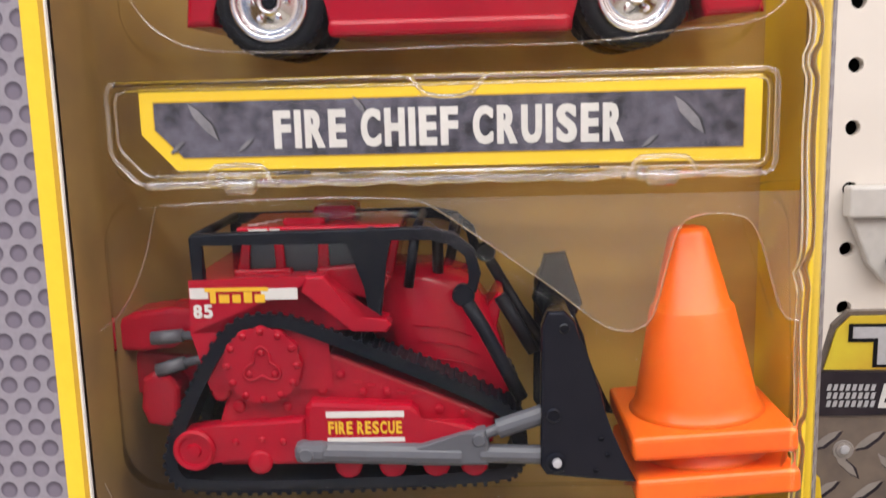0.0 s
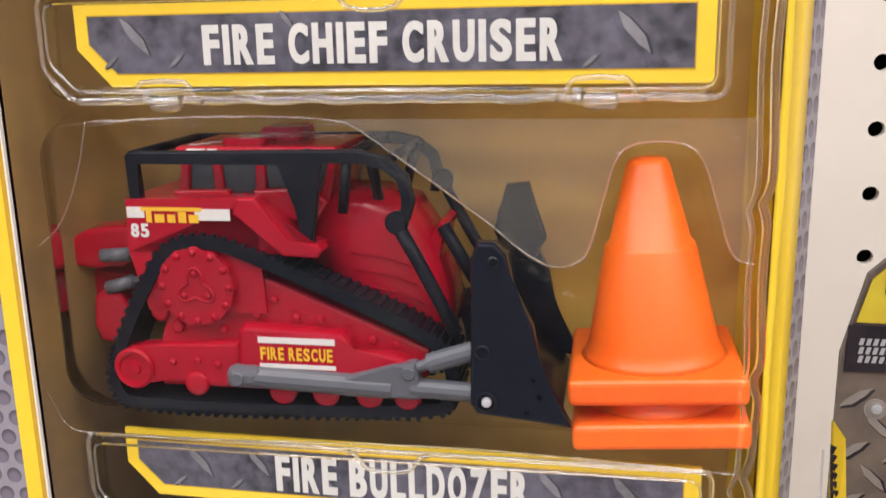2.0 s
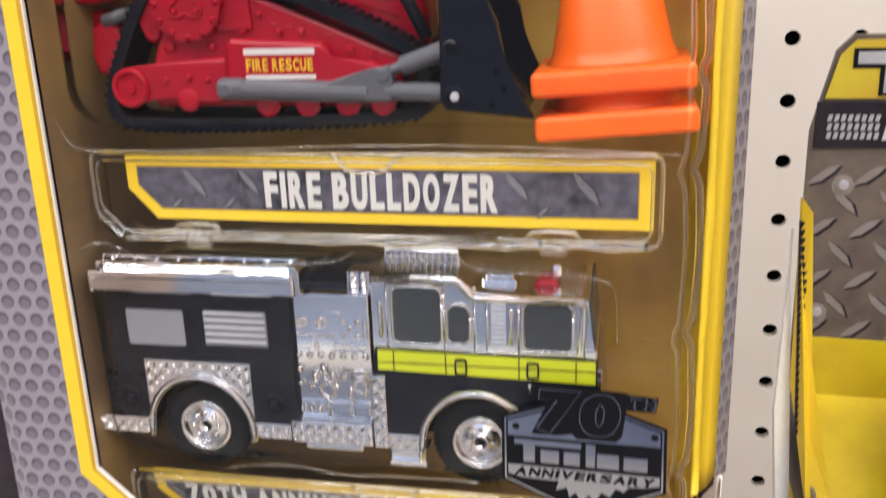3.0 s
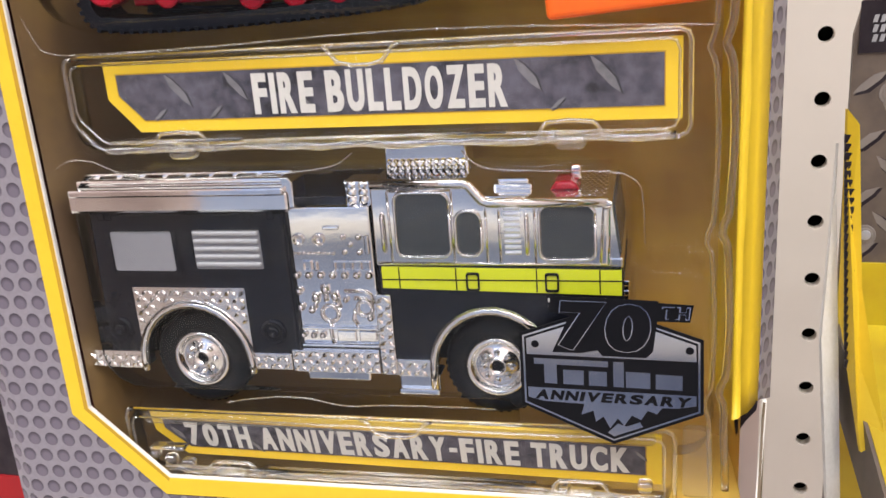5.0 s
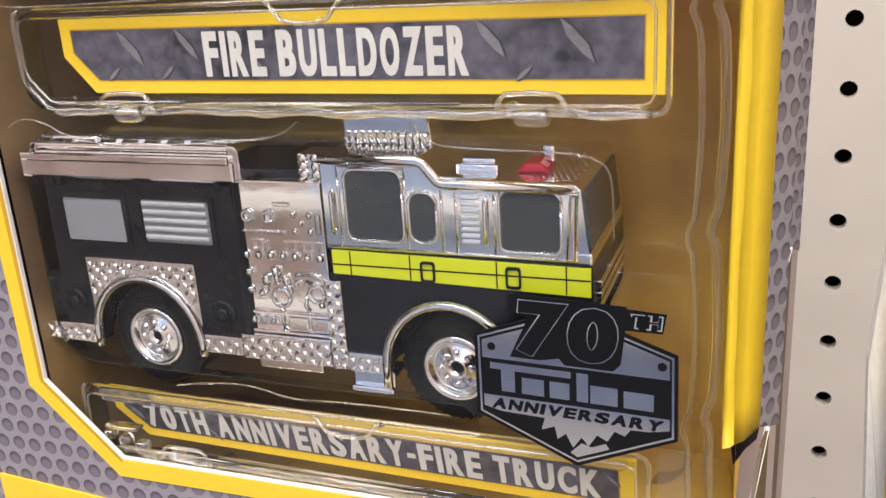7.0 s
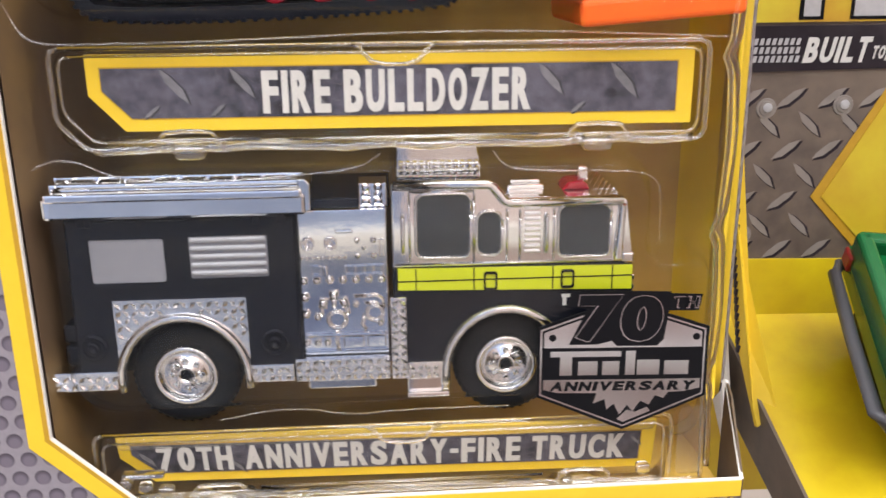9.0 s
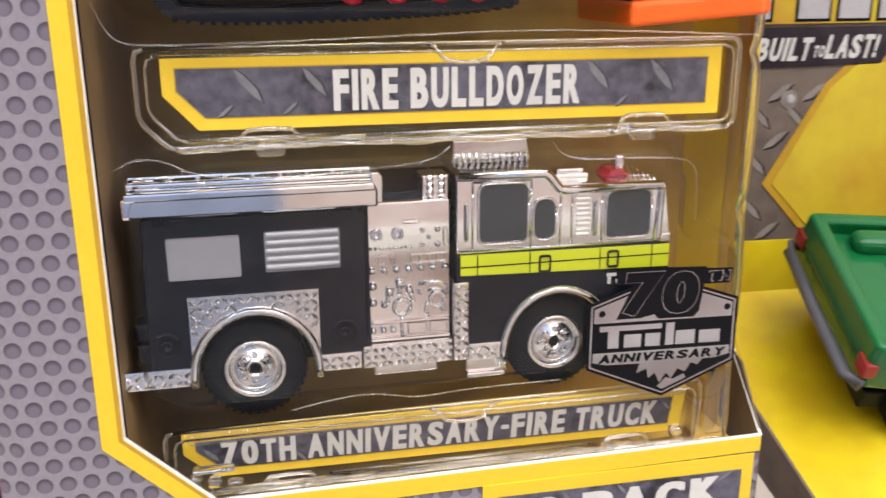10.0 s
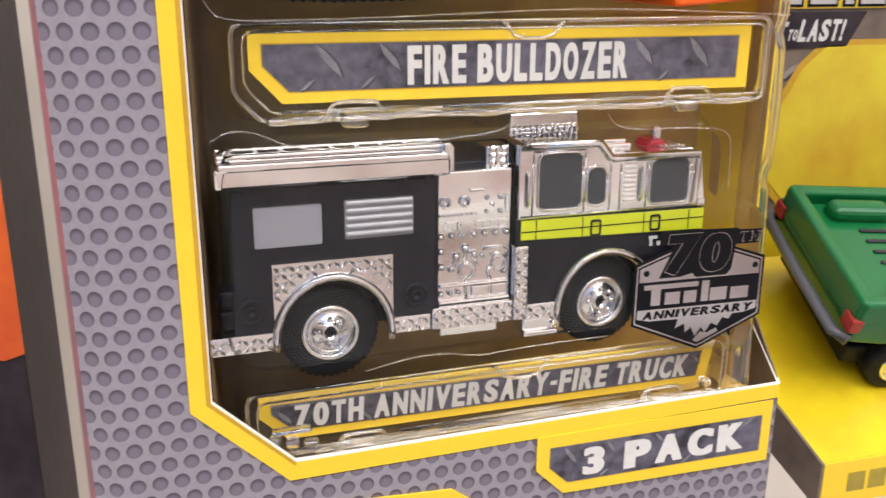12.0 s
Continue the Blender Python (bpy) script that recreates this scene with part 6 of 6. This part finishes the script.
    a = [bm.verts.new(Vector(p) * MM) for p in ((80.4, 24.3, tz(25) - 12.5), (80.4, 24.3, tz(25)), (72.9, 93.5, tz(93.5)), (72.9, 93.5, tz(93.5) - 18))]
    b = [bm.verts.new((v.co + Vector((-0.0008, 0, 0)))) for v in a]
    bm.faces.new(a)
    bm.faces.new(b[::-1])
    for i in range(4):
        bm.faces.new((a[i], a[(i + 1) % 4], b[(i + 1) % 4], b[i]))
    part("side_wall", bm, STEEL_PRINT, root)
    # bent flap beside the back panel
    bm = new_bm()
    a = [(71.5, 92.5, 1306), (73.8, 90.0, 1303), (75.0, 80, 1268), (79.0, 64, 1240), (74.5, 64, 1236), (71.0, 80, 1262)]
    f0 = [bm.verts.new(Vector(p) * MM) for p in a]
    f1 = [bm.verts.new(Vector((p[0] - 0.4, p[1] + 0.9, p[2])) * MM) for p in a]
    bm.faces.new(f0)
    bm.faces.new(f1[::-1])
    for i in range(6):
        bm.faces.new((f0[i], f0[(i + 1) % 6], f1[(i + 1) % 6], f1[i]))
    part("bent_flap", bm, YELLOW, root, "bent yellow card flap with torn edge")
    bm = new_bm()
    rnd = random.Random(4)
    for k in range(26):
        z = 1300 - k * 1.9
        y = 92 - (1303 - z) * 0.34
        w = 0.5 + rnd.random() * 0.9
        box(bm, 70.9 + 0.02 * (1306 - z) * 0.6, 71.6 + w + 0.02 * (1306 - z) * 0.6, y - 0.6, y + 0.6, z - 1.2, z + 0.6)
    part("torn_edge", bm, DARK_PRINT, root)
    bm = new_bm()
    a = [(70.2, 93.5, 1298), (70.6, 93.0, 1240), (72.6, 66, 1212), (68.6, 62, 1216), (66.4, 74, 1258)]
    f0 = [bm.verts.new(Vector(p) * MM) for p in a]
    f1 = [bm.verts.new(Vector((p[0] - 0.5, p[1] + 0.6, p[2])) * MM) for p in a]
    bm.faces.new(f0)
    bm.faces.new(f1[::-1])
    for i in range(5):
        bm.faces.new((f0[i], f0[(i + 1) % 5], f1[(i + 1) % 5], f1[i]))
    part("outer_flap", bm, WHITE_EDGE, root)
    return root


def pickup():
    """Green toy pickup, tail to the aisle's side, on the sloping tray. Its own x runs from tail to nose."""
    s = math.tan(radians(TRAY_SLOPE))
    m = pose(0.0955, 0.066, 1.255 - s * 0.030 + 0.0038, TRAY_SLOPE, 0, 0) @ pose(-0.001, 0, 0, 0, 0, -8)
    p = thing("pickup_truck", m, "green toy pickup truck on the yellow tray", "toy truck")
    W = 25.0
    bm = new_bm()
    prism(bm, [(1.2, 15.5), (0.6, 24), (75, 27), (90, 25), (92, 13), (80, 13), (78, 16), (70, 18.5), (62, 16), (60, 12), (32, 12), (30, 16), (22, 18.5), (14, 17), (11, 14.5)], -W, W, 1.6, 3)
    body = part("body", bm, GREEN, p, "glossy green pickup body")
    bm = new_bm()
    box(bm, 5, 60, -W + 4, W - 4, 24.6, 25.4, 0.3)
    bed = part("bed", bm, GREEN, p)
    for y0, y1 in ((-W, -W + 4.2), (W - 4.2, W)):
        bm = new_bm()
        box(bm, 1.2, 60, y0, y1, 22, 29.5, 1.2, 3)
        part("bed_rail", bm, GREEN, bed)
    bm = new_bm()
    box(bm, 0.6, 4.6, -W + 0.5, W - 0.5, 20, 29.5, 1.2, 3)
    part("tailgate", bm, GREEN, bed)
    for i in range(5):
        bm = new_bm()
        box(bm, 17, 40, -9.5 + i * 4.4, -8.3 + i * 4.4, 25.3, 26.0, 0.3)
        part("bed_slot", bm, DARK_PRINT, bed)
    for y0, y1, x0, x1 in ((W - 12.5, W - 5.5, 10, 29), (-W + 5.0, -W + 9.5, 12, 19)):
        bm = new_bm()
        box(bm, x0, x1, y0, y1, 24, 29.6, 2.6, 4)
        part("bed_hump", bm, GREEN, bed, smooth=False)
    bm = new_bm()
    tube(bm, [(0.5, -W - 0.6, 17.4), (-1.8, -W + 3, 17.4), (-2.2, 0, 17.4), (-1.8, W - 3, 17.4), (0.5, W + 0.6, 17.4)], 1.6, 12)
    part("rear_bumper", bm, GREY, p, "grey silver rear bumper", smooth=True)
    for yy in (-W - 0.3, W - 4.7):
        bm = new_bm()
        box(bm, -0.2, 3.2, yy, yy + 5.0, 19.4, 23.8, 0.5)
        part("tail_light", bm, TAIL_RED, p, "red tail light")
    bm = new_bm()
    prism(bm, [(60, 26), (63, 44), (80, 44), (86, 27)], -W + 2, W - 2, 1.5, 3)
    cab = part("cab", bm, GREEN, p)
    bm = new_bm()
    box(bm, 6, 88, -W + 4, W - 4, 4, 10, 0.6)
    part("chassis", bm, BLACK, p)
    for cx in (22, 70):
        for y0, yi in ((-W + 0.5, 1), (W - 9.5, 0)):
            wheel(p, cx, 6.2, 9.6, 5.8, y0, 6, 9.0)
    return p


# ---- cartons on the other side ----
def side_carton():
    c = thing("toy_carton", pose(-0.113, 0.10, 1.16), "dark printed toy carton with orange and blue fields", "carton")
    bm = new_bm()
    box(bm, -150, 0, 0, 60, 0, 260, 0.5)
    part("carton_body", bm, DARK_PRINT, c)
    bm = new_bm()
    prism(bm, [(0.02, 258), (0.02, 83), (-5, 81.5), (-34, 90), (-34, 258)], -0.5, -0.02)
    part("orange_field", bm, ORANGE_PRINT, c)
    bm = new_bm()
    prism(bm, [(-36, 200), (-36, 150), (-44, 118), (-60, 98), (-90, 86), (-140, 84), (-140, 200)], -0.5, -0.02)
    part("blue_field", bm, BLUE_PRINT, c)
    bm = new_bm()
    prism(bm, [(-38, 160), (-38, 148), (-148, 156), (-148, 168)], -1.0, -0.52)
    part("red_band", bm, RED_PRINT, c)
    bm = new_bm()
    prism(bm, [(0, 24.5), (0, 13.5), (-148, 13.5), (-148, 24.5)], -0.6, -0.02)
    part("red_base_band", bm, RED_PRINT, c)


toy_package()
fire_truck()
fire_bulldozer()
lean = PACK @ pose(0.0302, 0.0145, 0.0932, 0, -3.5, 0)
traffic_cone(lean, "orange toy traffic cone stacked on another")
traffic_cone(PACK @ pose(0.0309, 0.0145, 0.0864, 0, -4.2, 0), "orange toy traffic cone under another, base showing")
fire_cruiser()
second = thing("toy_package", PACK @ pose(0.002, 0.046, 0.013, 0, 0, -1.0), "second toy package hanging close behind", "toy package")
carton(second, full=False)
tray_box()
pickup()
side_carton()
peg_line = new_bm()
tube(peg_line, [(-12, 262, 1540), (-12, 20, 1540), (-12, -10, 1542)], 2.2, 10)
hook = part("display_hook", peg_line, SILVER, None)
tagged(hook, "long steel display arm that carries the packages", "hook")
